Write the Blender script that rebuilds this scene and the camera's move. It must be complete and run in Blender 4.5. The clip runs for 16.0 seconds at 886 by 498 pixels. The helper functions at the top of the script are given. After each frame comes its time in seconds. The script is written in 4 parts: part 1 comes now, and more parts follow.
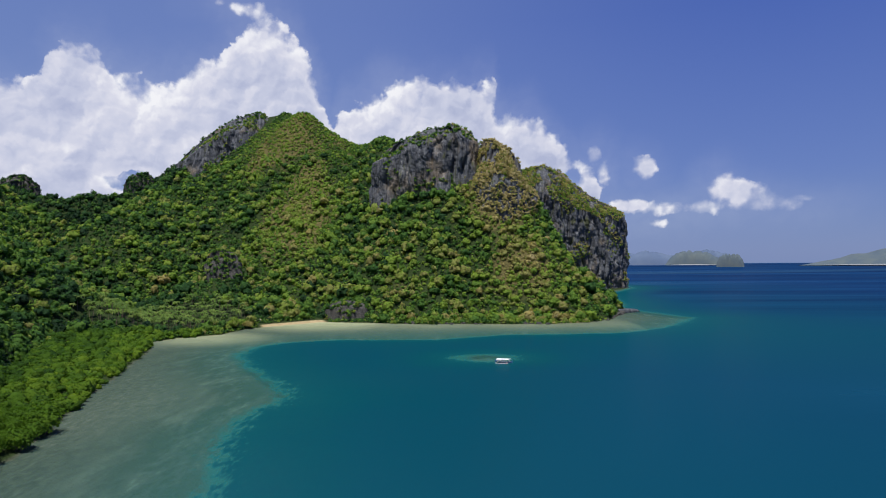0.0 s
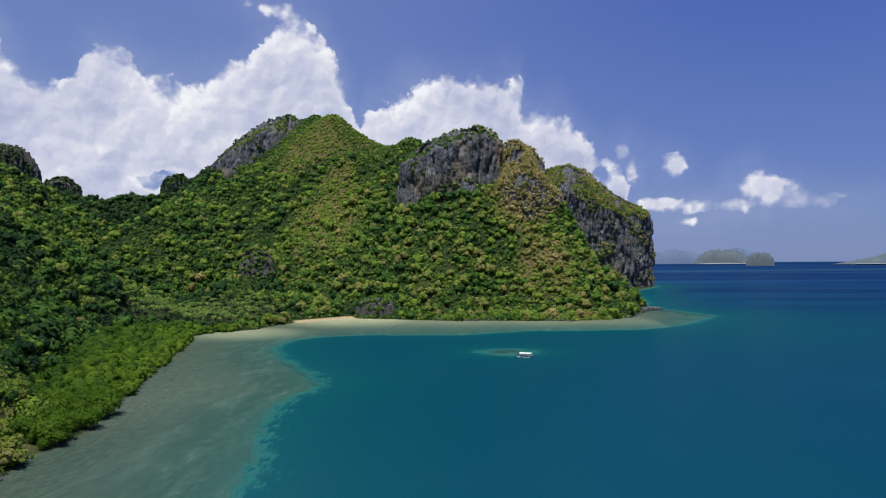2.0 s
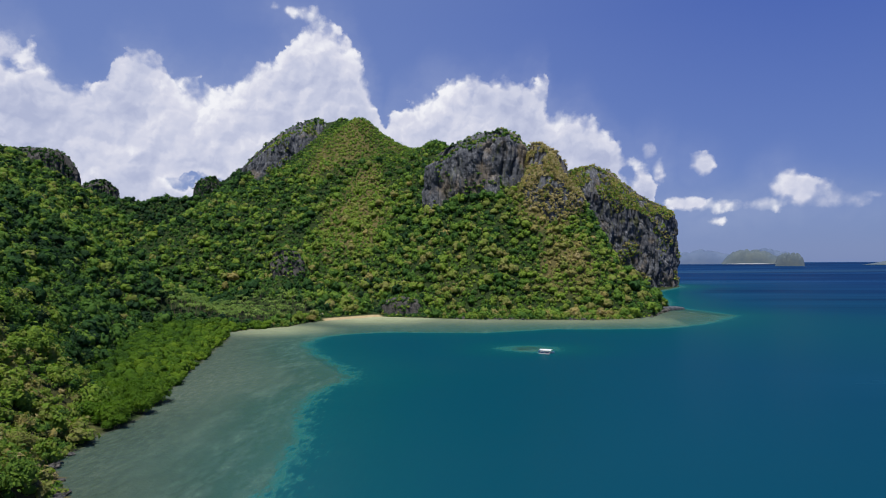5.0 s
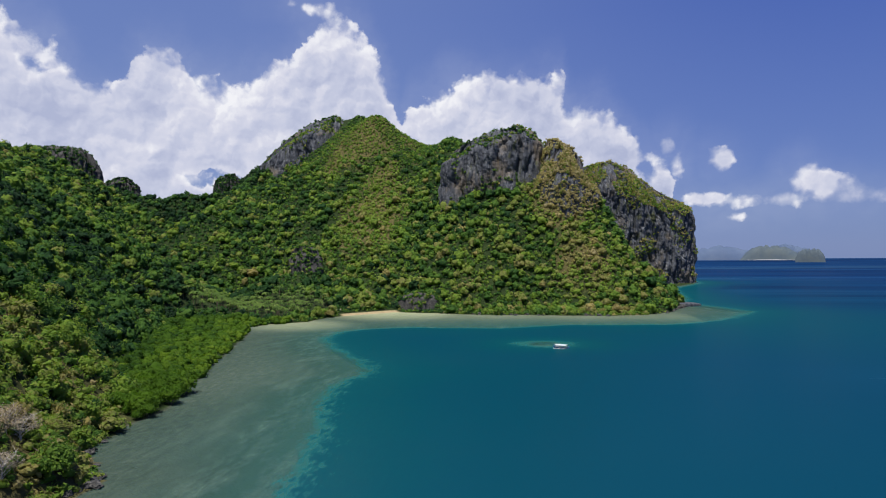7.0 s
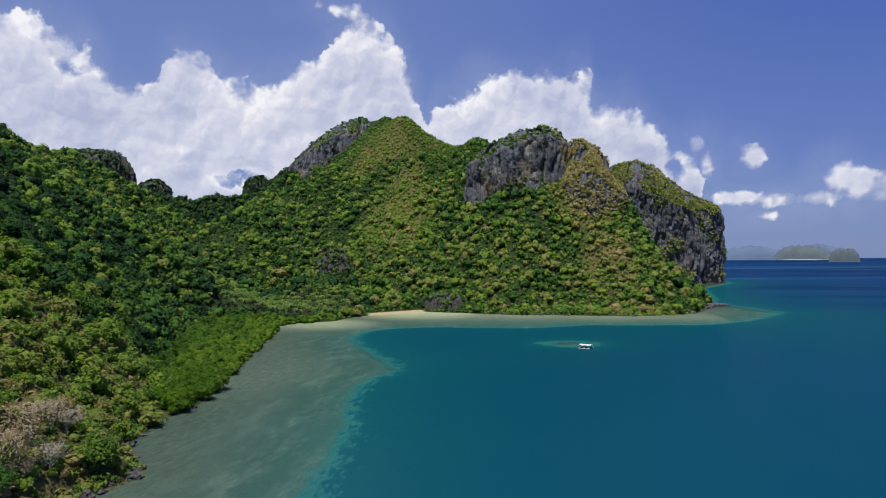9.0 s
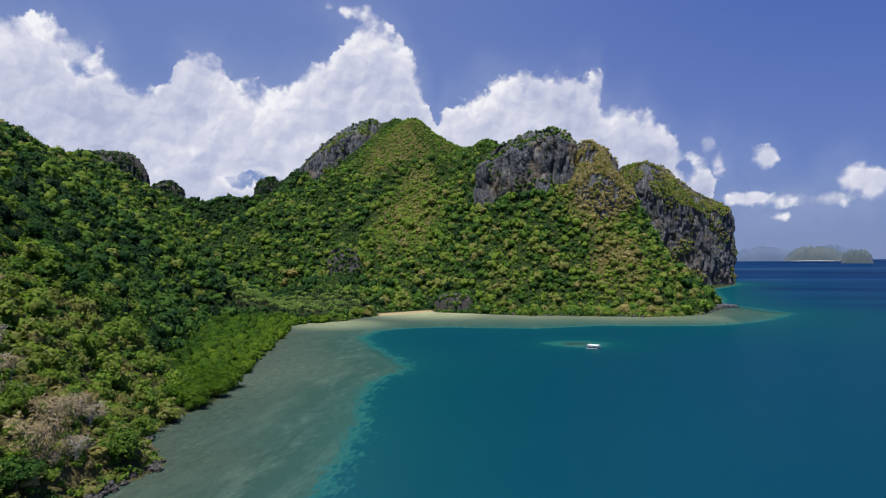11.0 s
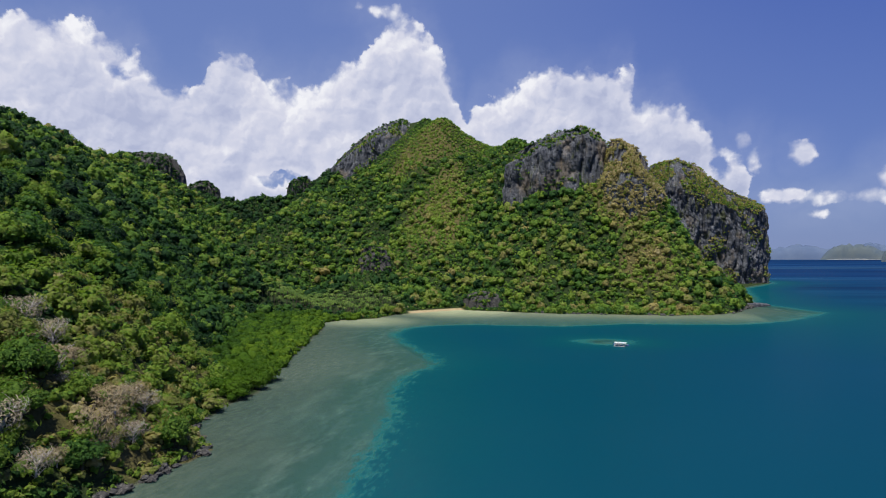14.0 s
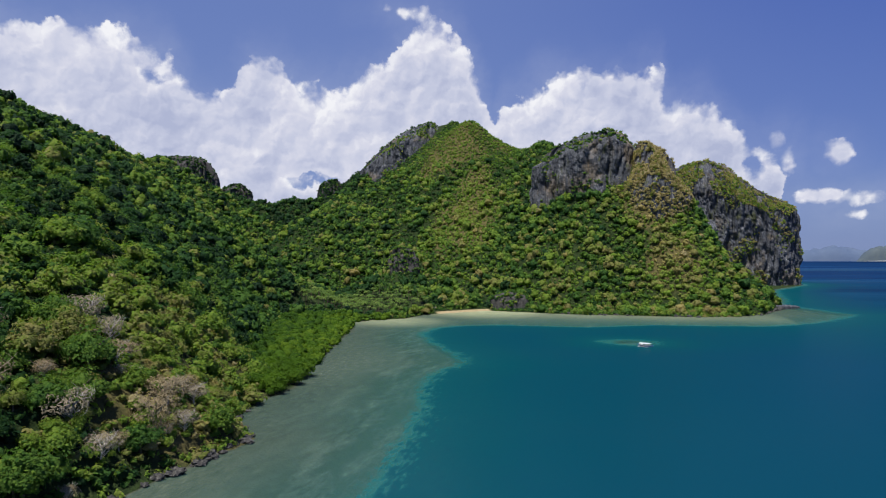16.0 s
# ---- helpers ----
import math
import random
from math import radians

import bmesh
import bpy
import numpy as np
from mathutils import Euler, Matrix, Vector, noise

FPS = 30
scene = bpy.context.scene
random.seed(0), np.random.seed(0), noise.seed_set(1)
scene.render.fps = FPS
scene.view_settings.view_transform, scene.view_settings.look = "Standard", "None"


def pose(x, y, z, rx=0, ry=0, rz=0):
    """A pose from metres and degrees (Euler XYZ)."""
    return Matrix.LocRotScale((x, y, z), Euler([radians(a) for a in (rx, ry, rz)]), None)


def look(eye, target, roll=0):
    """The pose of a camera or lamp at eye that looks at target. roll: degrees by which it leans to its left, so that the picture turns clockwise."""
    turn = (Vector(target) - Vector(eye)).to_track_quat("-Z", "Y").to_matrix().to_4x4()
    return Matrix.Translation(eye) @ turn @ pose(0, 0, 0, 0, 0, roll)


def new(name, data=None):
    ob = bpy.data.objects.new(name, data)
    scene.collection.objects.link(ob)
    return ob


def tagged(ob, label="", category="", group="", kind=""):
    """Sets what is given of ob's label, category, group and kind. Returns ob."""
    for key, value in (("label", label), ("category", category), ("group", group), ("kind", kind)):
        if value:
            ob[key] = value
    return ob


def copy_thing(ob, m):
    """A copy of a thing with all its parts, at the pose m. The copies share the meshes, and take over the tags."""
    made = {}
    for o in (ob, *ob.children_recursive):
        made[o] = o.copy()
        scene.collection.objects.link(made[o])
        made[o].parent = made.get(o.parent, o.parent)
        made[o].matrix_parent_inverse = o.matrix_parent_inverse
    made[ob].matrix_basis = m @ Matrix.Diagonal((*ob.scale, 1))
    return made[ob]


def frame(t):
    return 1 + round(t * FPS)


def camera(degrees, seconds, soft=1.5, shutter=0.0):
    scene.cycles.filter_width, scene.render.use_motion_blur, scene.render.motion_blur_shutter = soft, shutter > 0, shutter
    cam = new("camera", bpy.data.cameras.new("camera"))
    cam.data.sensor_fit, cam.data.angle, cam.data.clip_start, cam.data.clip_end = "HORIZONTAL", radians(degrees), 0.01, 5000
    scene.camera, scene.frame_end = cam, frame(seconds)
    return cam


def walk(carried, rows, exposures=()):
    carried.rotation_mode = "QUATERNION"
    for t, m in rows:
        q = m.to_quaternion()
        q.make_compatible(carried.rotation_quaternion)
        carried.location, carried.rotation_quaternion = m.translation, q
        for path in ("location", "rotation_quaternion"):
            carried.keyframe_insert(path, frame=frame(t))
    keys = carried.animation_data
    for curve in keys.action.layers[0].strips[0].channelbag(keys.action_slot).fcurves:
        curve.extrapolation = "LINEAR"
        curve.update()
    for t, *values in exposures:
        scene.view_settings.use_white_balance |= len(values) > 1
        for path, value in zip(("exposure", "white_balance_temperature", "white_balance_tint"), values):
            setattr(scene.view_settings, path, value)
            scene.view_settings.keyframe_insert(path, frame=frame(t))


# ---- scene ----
cam = camera(67.59, 16.0, soft=1.05)
PATH = [
    (0, (0.00, 0.00, 60.00), (0.0, 999.8, 80.8), -0.30),
    (0.5, (0.27, -5.32, 59.81), (-10.8, 994.4, 80.7), -0.31),
    (1, (0.42, -10.43, 59.75), (-21.2, 989.1, 80.0), -0.27),
    (1.5, (0.61, -15.24, 59.58), (-31.2, 984.1, 79.1), -0.25),
    (2, (0.90, -19.83, 59.69), (-38.8, 979.2, 78.7), -0.28),
    (2.5, (1.24, -24.08, 59.63), (-44.7, 974.7, 79.3), -0.23),
    (3, (1.66, -27.86, 59.71), (-51.3, 970.5, 79.8), -0.23),
    (3.5, (1.97, -31.40, 59.82), (-58.2, 966.6, 79.7), -0.22),
    (4, (2.20, -34.44, 59.87), (-64.0, 963.2, 79.5), -0.22),
    (6.5, (3.03, -44.81, 59.94), (-92.1, 950.5, 75.7), -0.23),
    (7, (3.28, -46.27, 59.89), (-98.7, 948.4, 73.4), -0.25),
    (7.5, (3.66, -47.56, 60.04), (-106.4, 946.3, 71.7), -0.29),
    (8, (3.91, -48.90, 60.05), (-117.5, 943.6, 71.7), -0.28),
    (8.5, (4.08, -50.30, 60.09), (-128.9, 940.7, 72.5), -0.28),
    (9, (4.33, -51.52, 60.27), (-136.6, 938.4, 73.6), -0.26),
    (11.5, (5.63, -59.01, 60.35), (-152.9, 928.2, 74.9), -0.20),
    (12, (5.90, -60.67, 60.27), (-156.8, 925.9, 73.9), -0.21),
    (12.5, (6.24, -62.31, 60.36), (-162.6, 923.2, 73.6), -0.20),
    (13, (6.67, -64.10, 60.47), (-171.4, 919.9, 72.2), -0.21),
    (13.5, (7.03, -65.96, 60.65), (-181.1, 916.1, 71.2), -0.19),
    (14, (7.56, -68.10, 60.83), (-191.9, 911.7, 72.8), -0.18),
    (14.5, (7.99, -70.57, 60.91), (-204.0, 906.6, 72.5), -0.17),
    (15, (8.57, -73.40, 61.08), (-220.7, 899.9, 73.4), -0.15),
    (15.5, (9.50, -76.83, 61.25), (-227.6, 894.6, 74.4), -0.11),
    (16, (10.46, -80.74, 61.33), (-229.8, 889.9, 75.0), -0.11),
]
walk(cam, [(t, look(eye, target, roll)) for t, eye, target, roll in PATH])

# ---------------------------------------------------------------- world and sun
SUN_AZ, SUN_EL = radians(-165), radians(70)      # azimuth clockwise from +y
sun_way = Vector((math.sin(SUN_AZ) * math.cos(SUN_EL), math.cos(SUN_AZ) * math.cos(SUN_EL), math.sin(SUN_EL)))
sun = new("sun", bpy.data.lights.new("sun", "SUN"))
sun.data.energy, sun.data.angle, sun.data.color = 5.0, radians(0.6), (1.0, 0.955, 0.88)
sun.matrix_world = look(sun_way * 2000, (0, 0, 0))
scene.view_settings.exposure = 0.32


class Tree:
    """A small helper to wire shader nodes."""

    def __init__(self, tree):
        self.t = tree
        tree.nodes.clear()

    def n(self, kind_, ins=(), **props):
        node = self.t.nodes.new(kind_)
        for k, v in props.items():
            if k == "op":
                node.operation = v
            elif k == "clamp":
                node.use_clamp = v
            elif k == "dims":
                node.noise_dimensions = v
            elif k == "blend":
                node.blend_type = v
            elif k == "attr":
                node.attribute_name = v
            elif k == "kind":
                node.data_type = v
            elif k == "sky":
                node.sky_type = v
        for key, v in (ins.items() if isinstance(ins, dict) else enumerate(ins)):
            if v is None:
                continue
            sock = node.inputs[key]
            if isinstance(v, bpy.types.NodeSocket):
                self.t.links.new(v, sock)
            elif isinstance(v, bpy.types.Node):
                self.t.links.new(v.outputs[0], sock)
            else:
                sock.default_value = v
        return node

    def math(self, op, *ins, clamp=False):
        return self.n("ShaderNodeMath", ins, op=op, clamp=clamp).outputs[0]

    def vec(self, op, *ins):
        node = self.n("ShaderNodeVectorMath", ins, op=op)
        return node.outputs["Value"] if op in ("LENGTH", "DOT_PRODUCT", "DISTANCE") else node.outputs[0]

    def mix(self, fac, a, b, blend="MIX"):
        node = self.n("ShaderNodeMix", {0: fac, 6: a, 7: b}, kind="RGBA", blend=blend)
        return node.outputs[2]

    def ramp(self, fac, stops, smooth=False):
        node = self.n("ShaderNodeValToRGB", {0: fac})
        cr = node.color_ramp
        cr.interpolation = "EASE" if smooth else "LINEAR"
        while len(cr.elements) < len(stops):
            cr.elements.new(0.5)
        for e, (p, c) in zip(cr.elements, stops):
            e.position, e.color = p, (*c, 1) if len(c) == 3 else c
        return node.outputs[0]

    def noise(self, vec, scale, detail=4, rough=0.55, dist=0.0, dims="3D"):
        return self.n("ShaderNodeTexNoise", {"Vector": vec, "Scale": scale, "Detail": detail, "Roughness": rough, "Distortion": dist}, dims=dims).outputs[0]

    def smooth(self, x, lo, hi):
        node = self.n("ShaderNodeMapRange", {0: x, 1: lo, 2: hi, 3: 0.0, 4: 1.0})
        node.interpolation_type = "SMOOTHSTEP"
        return node.outputs[0]


def make_sky():
    world = bpy.data.worlds.new("sky")
    scene.world = world
    world.use_nodes = True
    s = Tree(world.node_tree)
    sky = s.n("ShaderNodeTexSky", sky="NISHITA")
    sky.sun_disc, sky.sun_elevation, sky.sun_rotation = False, SUN_EL, SUN_AZ
    sky.altitude, sky.air_density, sky.dust_density, sky.ozone_density = 50, 1.0, 0.6, 2.2
    way = s.n("ShaderNodeTexCoord").outputs["Generated"]
    xyz = s.n("ShaderNodeSeparateXYZ", [way])
    x, y, z = xyz.outputs
    az = s.math("MULTIPLY", s.math("ARCTAN2", x, y), 57.2958)
    el = s.math("MULTIPLY", s.math("ARCSINE", z), 57.2958)
    p = s.n("ShaderNodeCombineXYZ", [az, el, 3.37]).outputs[0]
    p0 = s.n("ShaderNodeCombineXYZ", [az, el, 0.0]).outputs[0]

    def heaps(at, scale, turn):
        """Rounded heaps with creases between them."""
        cell = s.n("ShaderNodeTexVoronoi", {"Vector": s.vec("ADD", at, (turn, 0.0, 0.0)), "Scale": scale, "Detail": 1.0, "Roughness": 0.5})
        cell.feature = "SMOOTH_F1"
        cell.inputs["Smoothness"].default_value = 0.35
        return s.math("SUBTRACT", 0.45, cell.outputs[0])

    w1 = s.n("ShaderNodeTexNoise", {"Vector": p, "Scale": 0.33, "Detail": 6, "Roughness": 0.62}, dims="3D").outputs[1]
    bent = s.vec("ADD", p, s.vec("MULTIPLY", s.vec("SUBTRACT", w1, (0.5, 0.5, 0.5)), (3.0, 3.0, 0.0)))
    big, small = heaps(bent, 0.36, 0.0), heaps(bent, 0.95, 7.0)
    up = s.vec("ADD", bent, (-0.42, 0.62, 0.0))
    big_up, small_up = heaps(up, 0.36, 0.0), heaps(s.vec("ADD", bent, (-0.16, 0.26, 0.0)), 0.95, 7.0)
    q = s.vec("ADD", p0, s.vec("MULTIPLY", s.vec("SUBTRACT", w1, (0.5, 0.5, 0.5)), (2.2, 2.2, 0.0)))
    qx, qy, _ = s.n("ShaderNodeSeparateXYZ", [q]).outputs
    # the cloud bank's upper edge: azimuth and elevation in degrees
    WEST = [(-60, 17.0), (-46, 17.0), (-40, 17.4), (-37.6, 16.8), (-36.2, 16.2), (-35.4, 14.8), (-33.8, 13.4), (-32, 13.5), (-31.1, 15.4), (-30, 16.5), (-27.8, 16.3),
            (-26.3, 14.8), (-23.2, 14.6), (-21.5, 15.3), (-20.4, 16.1), (-18.6, 17.1), (-17.6, 18.4), (-16.5, 19.5), (-14.7, 20.2), (-13, 19.2), (-11.8, 17.8), (-10.6, 15.0), (-9.4, 11.8)]
    EAST = [(-9.4, 11.8), (-8.8, 12.7), (-7, 13.5), (-6, 14.5), (-4, 15.2), (-1.2, 15.4), (1.4, 14.8), (2.9, 15.4), (4.4, 15.6), (4.9, 13.4), (5.6, 12.4), (8.2, 12.4), (9.5, 10.7), (11, 9.3),
            (12.2, 8.4), (13.0, 7.4), (13.8, 5.0), (14.6, -3.0)]

    def edge_of(points):
        lo, hi = points[0][0], points[-1][0]
        at = s.math("DIVIDE", s.math("SUBTRACT", qx, lo), hi - lo, clamp=True)
        return s.math("SUBTRACT", s.math("MULTIPLY", s.ramp(at, [((a - lo) / (hi - lo), ((e + 5) / 30,) * 3) for a, e in points]), 30.0), 5.0)

    top = s.mix(s.math("GREATER_THAN", qx, -9.4), edge_of(WEST), edge_of(EAST))
    field = s.math("MINIMUM", s.math("ADD", s.math("SUBTRACT", top, qy), 0.55), 6.0)
    # the bank thins out above the saddle and at its eastern end
    for a, e, ra, re, k in ((-25.2, 6.6, 3.0, 1.2, 5.5), (-30.5, 8.9, 2.6, 0.5, 3.2), (11.3, 6.6, 1.0, 1.4, 2.4), (14.6, 2.2, 2.6, 3.0, 8.0), (-37.5, 14.0, 1.6, 0.8, 2.0)):
        d = s.vec("LENGTH", s.vec("MULTIPLY", s.vec("SUBTRACT", q, (a, e, 0)), (1 / ra, 1 / re, 0)))
        field = s.math("SUBTRACT", field, s.math("MULTIPLY", s.smooth(d, 1.3, 0.4), k))
    # loose puffs: azimuth, elevation, half width, half height
    PUFFS = [(-18.6, 20.6, 0.8, 0.5), (-17.3, 20.3, 1.2, 0.5), (-15.8, 20.3, 1.2, 0.7), (-28.0, 6.2, 2.3, 0.85), (12.9, 9.0, 0.8, 0.9), (13.8, 7.4, 0.6, 1.2), (16.9, 7.7, 0.9, 1.0), (17.8, 3.2, 0.8, 0.25),
             (15.9, 4.6, 2.3, 0.62), (18.8, 4.4, 2.2, 0.5), (21.3, 4.3, 2.0, 0.6), (23.0, 5.7, 1.3, 1.4), (24.2, 5.0, 2.2, 1.1), (25.6, 4.5, 2.0, 0.85), (27.4, 4.4, 1.7, 0.6), (28.6, 4.7, 1.2, 0.35)]
    q2 = s.vec("ADD", p0, s.vec("MULTIPLY", s.vec("SUBTRACT", w1, (0.5, 0.5, 0.5)), (0.9, 0.9, 0.0)))
    loose = None
    for a, e, ra, re in PUFFS:
        d = s.vec("MULTIPLY", s.vec("SUBTRACT", q2, (a, e, 0)), (1 / ra, 1 / re, 0))
        f = s.math("MULTIPLY", s.math("SUBTRACT", 1.22, s.vec("LENGTH", d)), min(ra, re) + 0.25)
        loose = f if loose is None else s.n("ShaderNodeMath", [loose, f, 0.3], op="SMOOTH_MAX").outputs[0]
    fine = s.noise(p, 1.1, 8, 0.6)
    broad = s.noise(p, 0.16, 4, 0.55)
    uneven = s.math("ADD", s.math("ADD", s.math("MULTIPLY", big, 1.2), s.math("MULTIPLY", small, 0.8)), s.math("MULTIPLY", s.math("SUBTRACT", fine, 0.5), 1.1))
    shape = s.math("MAXIMUM", s.math("ADD", field, uneven), s.math("ADD", loose, s.math("MULTIPLY", uneven, 0.55)))
    field = s.math("MAXIMUM", field, loose)
    mask = s.smooth(shape, -0.35, s.math("ADD", 0.15, s.math("MULTIPLY", s.smooth(s.noise(p, 0.30, 3, 0.5), 0.40, 0.62), 1.7)))
    # light on the heaps from above, grey in the folds and below
    relief = s.math("ADD", s.math("MULTIPLY", s.math("SUBTRACT", big, big_up), 0.62), s.math("MULTIPLY", s.math("SUBTRACT", small, small_up), 0.30))
    relief = s.math("ADD", relief, s.math("MULTIPLY", s.math("SUBTRACT", fine, 0.5), 0.22))
    crown = s.math("MULTIPLY", s.smooth(field, 4.5, 0.0), 0.22)
    bright = s.math("ADD", s.math("ADD", relief, 0.53), s.math("ADD", crown, s.math("MULTIPLY", s.math("SUBTRACT", broad, 0.5), 1.5)), clamp=True)
    deep = s.math("ADD", s.math("MULTIPLY", s.smooth(field, 1.5, 6.0), 0.16), s.math("MULTIPLY", s.math("MULTIPLY", s.smooth(az, -8.0, 4.0), s.smooth(field, 0.3, 2.6)), 0.22))
    bright = s.math("SUBTRACT", bright, deep, clamp=True)
    cloud = s.ramp(bright, [(0.0, (0.44, 0.48, 0.66)), (0.35, (0.57, 0.60, 0.75)), (0.65, (0.70, 0.71, 0.82)), (1.0, (0.93, 0.93, 0.96))])
    blue = s.vec("MULTIPLY", sky.outputs[0], (0.10, 0.10, 0.10))
    pale = s.math("MULTIPLY", s.smooth(az, 30.0, -22.0), 0.30)
    air = s.ramp(s.math("DIVIDE", el, 40.0, clamp=True), [(0.0, (0.165, 0.240, 0.49)), (0.18, (0.108, 0.180, 0.50)), (0.5, (0.060, 0.118, 0.45)), (1.0, (0.045, 0.09, 0.36))])
    blue = s.mix(pale, s.mix(0.86, blue, air), (0.30, 0.40, 0.62, 1))
    veil = s.math("MULTIPLY", s.smooth(s.math("ADD", field, s.math("MULTIPLY", s.math("SUBTRACT", broad, 0.5), 3.0)), -3.0, 3.0), 0.12)
    cover = s.math("MAXIMUM", s.math("MULTIPLY", mask, 0.96), veil)
    col = s.mix(cover, blue, cloud)
    # below the sea's horizon the sea goes on
    below = s.smooth(el, -0.25, -0.10)
    col = s.mix(below, (0.012, 0.055, 0.16, 1), col)
    bg = s.n("ShaderNodeBackground", [col, 0.80])
    s.n("ShaderNodeOutputWorld", [bg])


make_sky()

# ---------------------------------------------------------------- materials


def material(name):
    m = bpy.data.materials.new(name)
    m.use_nodes = True
    s = Tree(m.node_tree)
    s.pos = s.n("ShaderNodeNewGeometry").outputs["Position"]
    return m, s


def finish(s, col, rough=0.8, bump=None, strength=0.5, dist=0.3, metal=0.0, spec=0.3):
    ins = {"Base Color": col, "Roughness": rough, "Metallic": metal, "Specular IOR Level": spec}
    if bump is not None:
        ins["Normal"] = s.n("ShaderNodeBump", {"Height": bump, "Strength": strength, "Distance": dist}).outputs[0]
    s.n("ShaderNodeOutputMaterial", [s.n("ShaderNodeBsdfPrincipled", ins)])


def leaf_material(name, stops, glow=0.42, scale=0.5):
    """Foliage: the colour follows each plant's own tint, broken up leaf by leaf and by painted shady gaps; light passes
    through.
    """
    m, s = material(name)
    tint = s.n("ShaderNodeAttribute", attr="tint").outputs["Fac"]
    rnd = s.n("ShaderNodeNewGeometry").outputs["Random Per Island"]
    own = s.n("ShaderNodeObjectInfo").outputs["Random"]
    leaves = s.noise(s.pos, 1.3, 5, 0.7)
    v = s.math("ADD", tint, s.math("MULTIPLY", s.math("SUBTRACT", rnd, 0.5), 0.16))
    v = s.math("ADD", v, s.math("MULTIPLY", s.math("SUBTRACT", own, 0.5), 0.22))
    # noise varies the tone and imitates shaded gaps between leaves
    v = s.math("ADD", v, s.math("MULTIPLY", s.math("SUBTRACT", s.noise(s.pos, scale, 4, 0.6), 0.5), 0.30))
    v = s.math("ADD", v, s.math("MULTIPLY", s.math("SUBTRACT", leaves, 0.5), 0.30), clamp=True)
    col = s.ramp(v, stops)
    tuft = s.math("ADD", leaves, s.math("MULTIPLY", s.noise(s.pos, 0.42, 5, 0.65), 2.0))
    bump = s.n("ShaderNodeBump", {"Height": tuft, "Strength": 1.0, "Distance": 0.75}).outputs[0]
    a = s.n("ShaderNodeBsdfPrincipled", {"Base Color": col, "Roughness": 0.6, "Specular IOR Level": 0.15, "Normal": bump})
    b = s.n("ShaderNodeBsdfTranslucent", {"Color": s.mix(1.0, col, (1.2, 1.3, 0.7, 1), "MULTIPLY"), "Normal": bump})
    s.n("ShaderNodeOutputMaterial", [s.n("ShaderNodeMixShader", [glow, a, b])])
    return m


GREENS = [(0.0, (0.012, 0.036, 0.016)), (0.20, (0.026, 0.080, 0.022)), (0.38, (0.068, 0.155, 0.026)), (0.54, (0.150, 0.250, 0.036)), (0.60, (0.200, 0.300, 0.036)), (0.67, (0.205, 0.260, 0.055)),
          (0.78, (0.245, 0.235, 0.085)), (0.89, (0.345, 0.290, 0.095)), (1.0, (0.40, 0.34, 0.18))]
mat_leaf = leaf_material("forest leaves", GREENS)
mat_mangrove = leaf_material("mangrove leaves", [(0.0, (0.020, 0.062, 0.006)), (0.5, (0.070, 0.150, 0.010)), (1.0, (0.15, 0.24, 0.016))])
mat_palm = leaf_material("palm fronds", [(0.0, (0.07, 0.13, 0.03)), (0.5, (0.140, 0.220, 0.045)), (1.0, (0.33, 0.37, 0.13))], 0.3)


def bark_material(name, dark, light):
    m, s = material(name)
    v = s.noise(s.vec("MULTIPLY", s.pos, (3, 3, 0.7)), 1.0, 5)
    finish(s, s.ramp(v, [(0.3, dark), (0.7, light)]), 0.85, v, 0.6, 0.1)
    return m


mat_bark = bark_material("brown bark", (0.07, 0.05, 0.035), (0.2, 0.16, 0.12))
mat_grey_bark = bark_material("weathered bare wood", (0.27, 0.24, 0.21), (0.56, 0.52, 0.48))
mat_twig = bark_material("dry twigs", (0.18, 0.15, 0.10), (0.36, 0.31, 0.21))

mat_dry_leaf = bark_material("withered leaves", (0.15, 0.115, 0.06), (0.34, 0.27, 0.155))


def rock_material():
    m, s = material("grey limestone")
    tall = s.vec("MULTIPLY", s.pos, (1, 1, 0.07))
    streak = s.noise(tall, 0.27, 8, 0.72, 0.4)
    blotch = s.noise(s.pos, 0.022, 5, 0.6)
    grain = s.noise(s.pos, 0.45, 8, 0.7)
    tone = s.math("ADD", s.math("MULTIPLY", streak, 0.72), s.math("MULTIPLY", s.noise(s.vec("MULTIPLY", s.pos, (1, 1, 0.4)), 0.06, 6, 0.65), 0.28))
    col = s.ramp(tone, [(0.34, (0.022, 0.025, 0.031)), (0.46, (0.062, 0.068, 0.081)), (0.56, (0.115, 0.123, 0.140)), (0.64, (0.27, 0.27, 0.275)), (0.74, (0.50, 0.49, 0.47))])
    warm = s.smooth(blotch, 0.52, 0.68)
    col = s.mix(s.math("MULTIPLY", warm, 0.45), col, (0.27, 0.20, 0.115, 1))
    moss = s.smooth(s.noise(s.vec("MULTIPLY", s.pos, (1, 1, 0.5)), 0.05, 6, 0.65), 0.56, 0.66)
    col = s.mix(s.math("MULTIPLY", moss, 0.75), col, (0.075, 0.085, 0.028, 1))
    bump = s.math("ADD", s.math("MULTIPLY", streak, 1.5), grain)
    finish(s, col, 0.9, bump, 0.9, 2.2, spec=0.2)
    return m


mat_rock = rock_material()


def dark_rock_material():
    m, s = material("dark wet limestone and rock in painted shade")
    v = s.noise(s.pos, 0.9, 8, 0.7)
    col = s.ramp(v, [(0.35, (0.020, 0.020, 0.021)), (0.55, (0.065, 0.063, 0.060)), (0.72, (0.20, 0.19, 0.175))])
    finish(s, col, 0.8, v, 1.0, 0.8, spec=0.3)
    return m


mat_dark_rock = dark_rock_material()


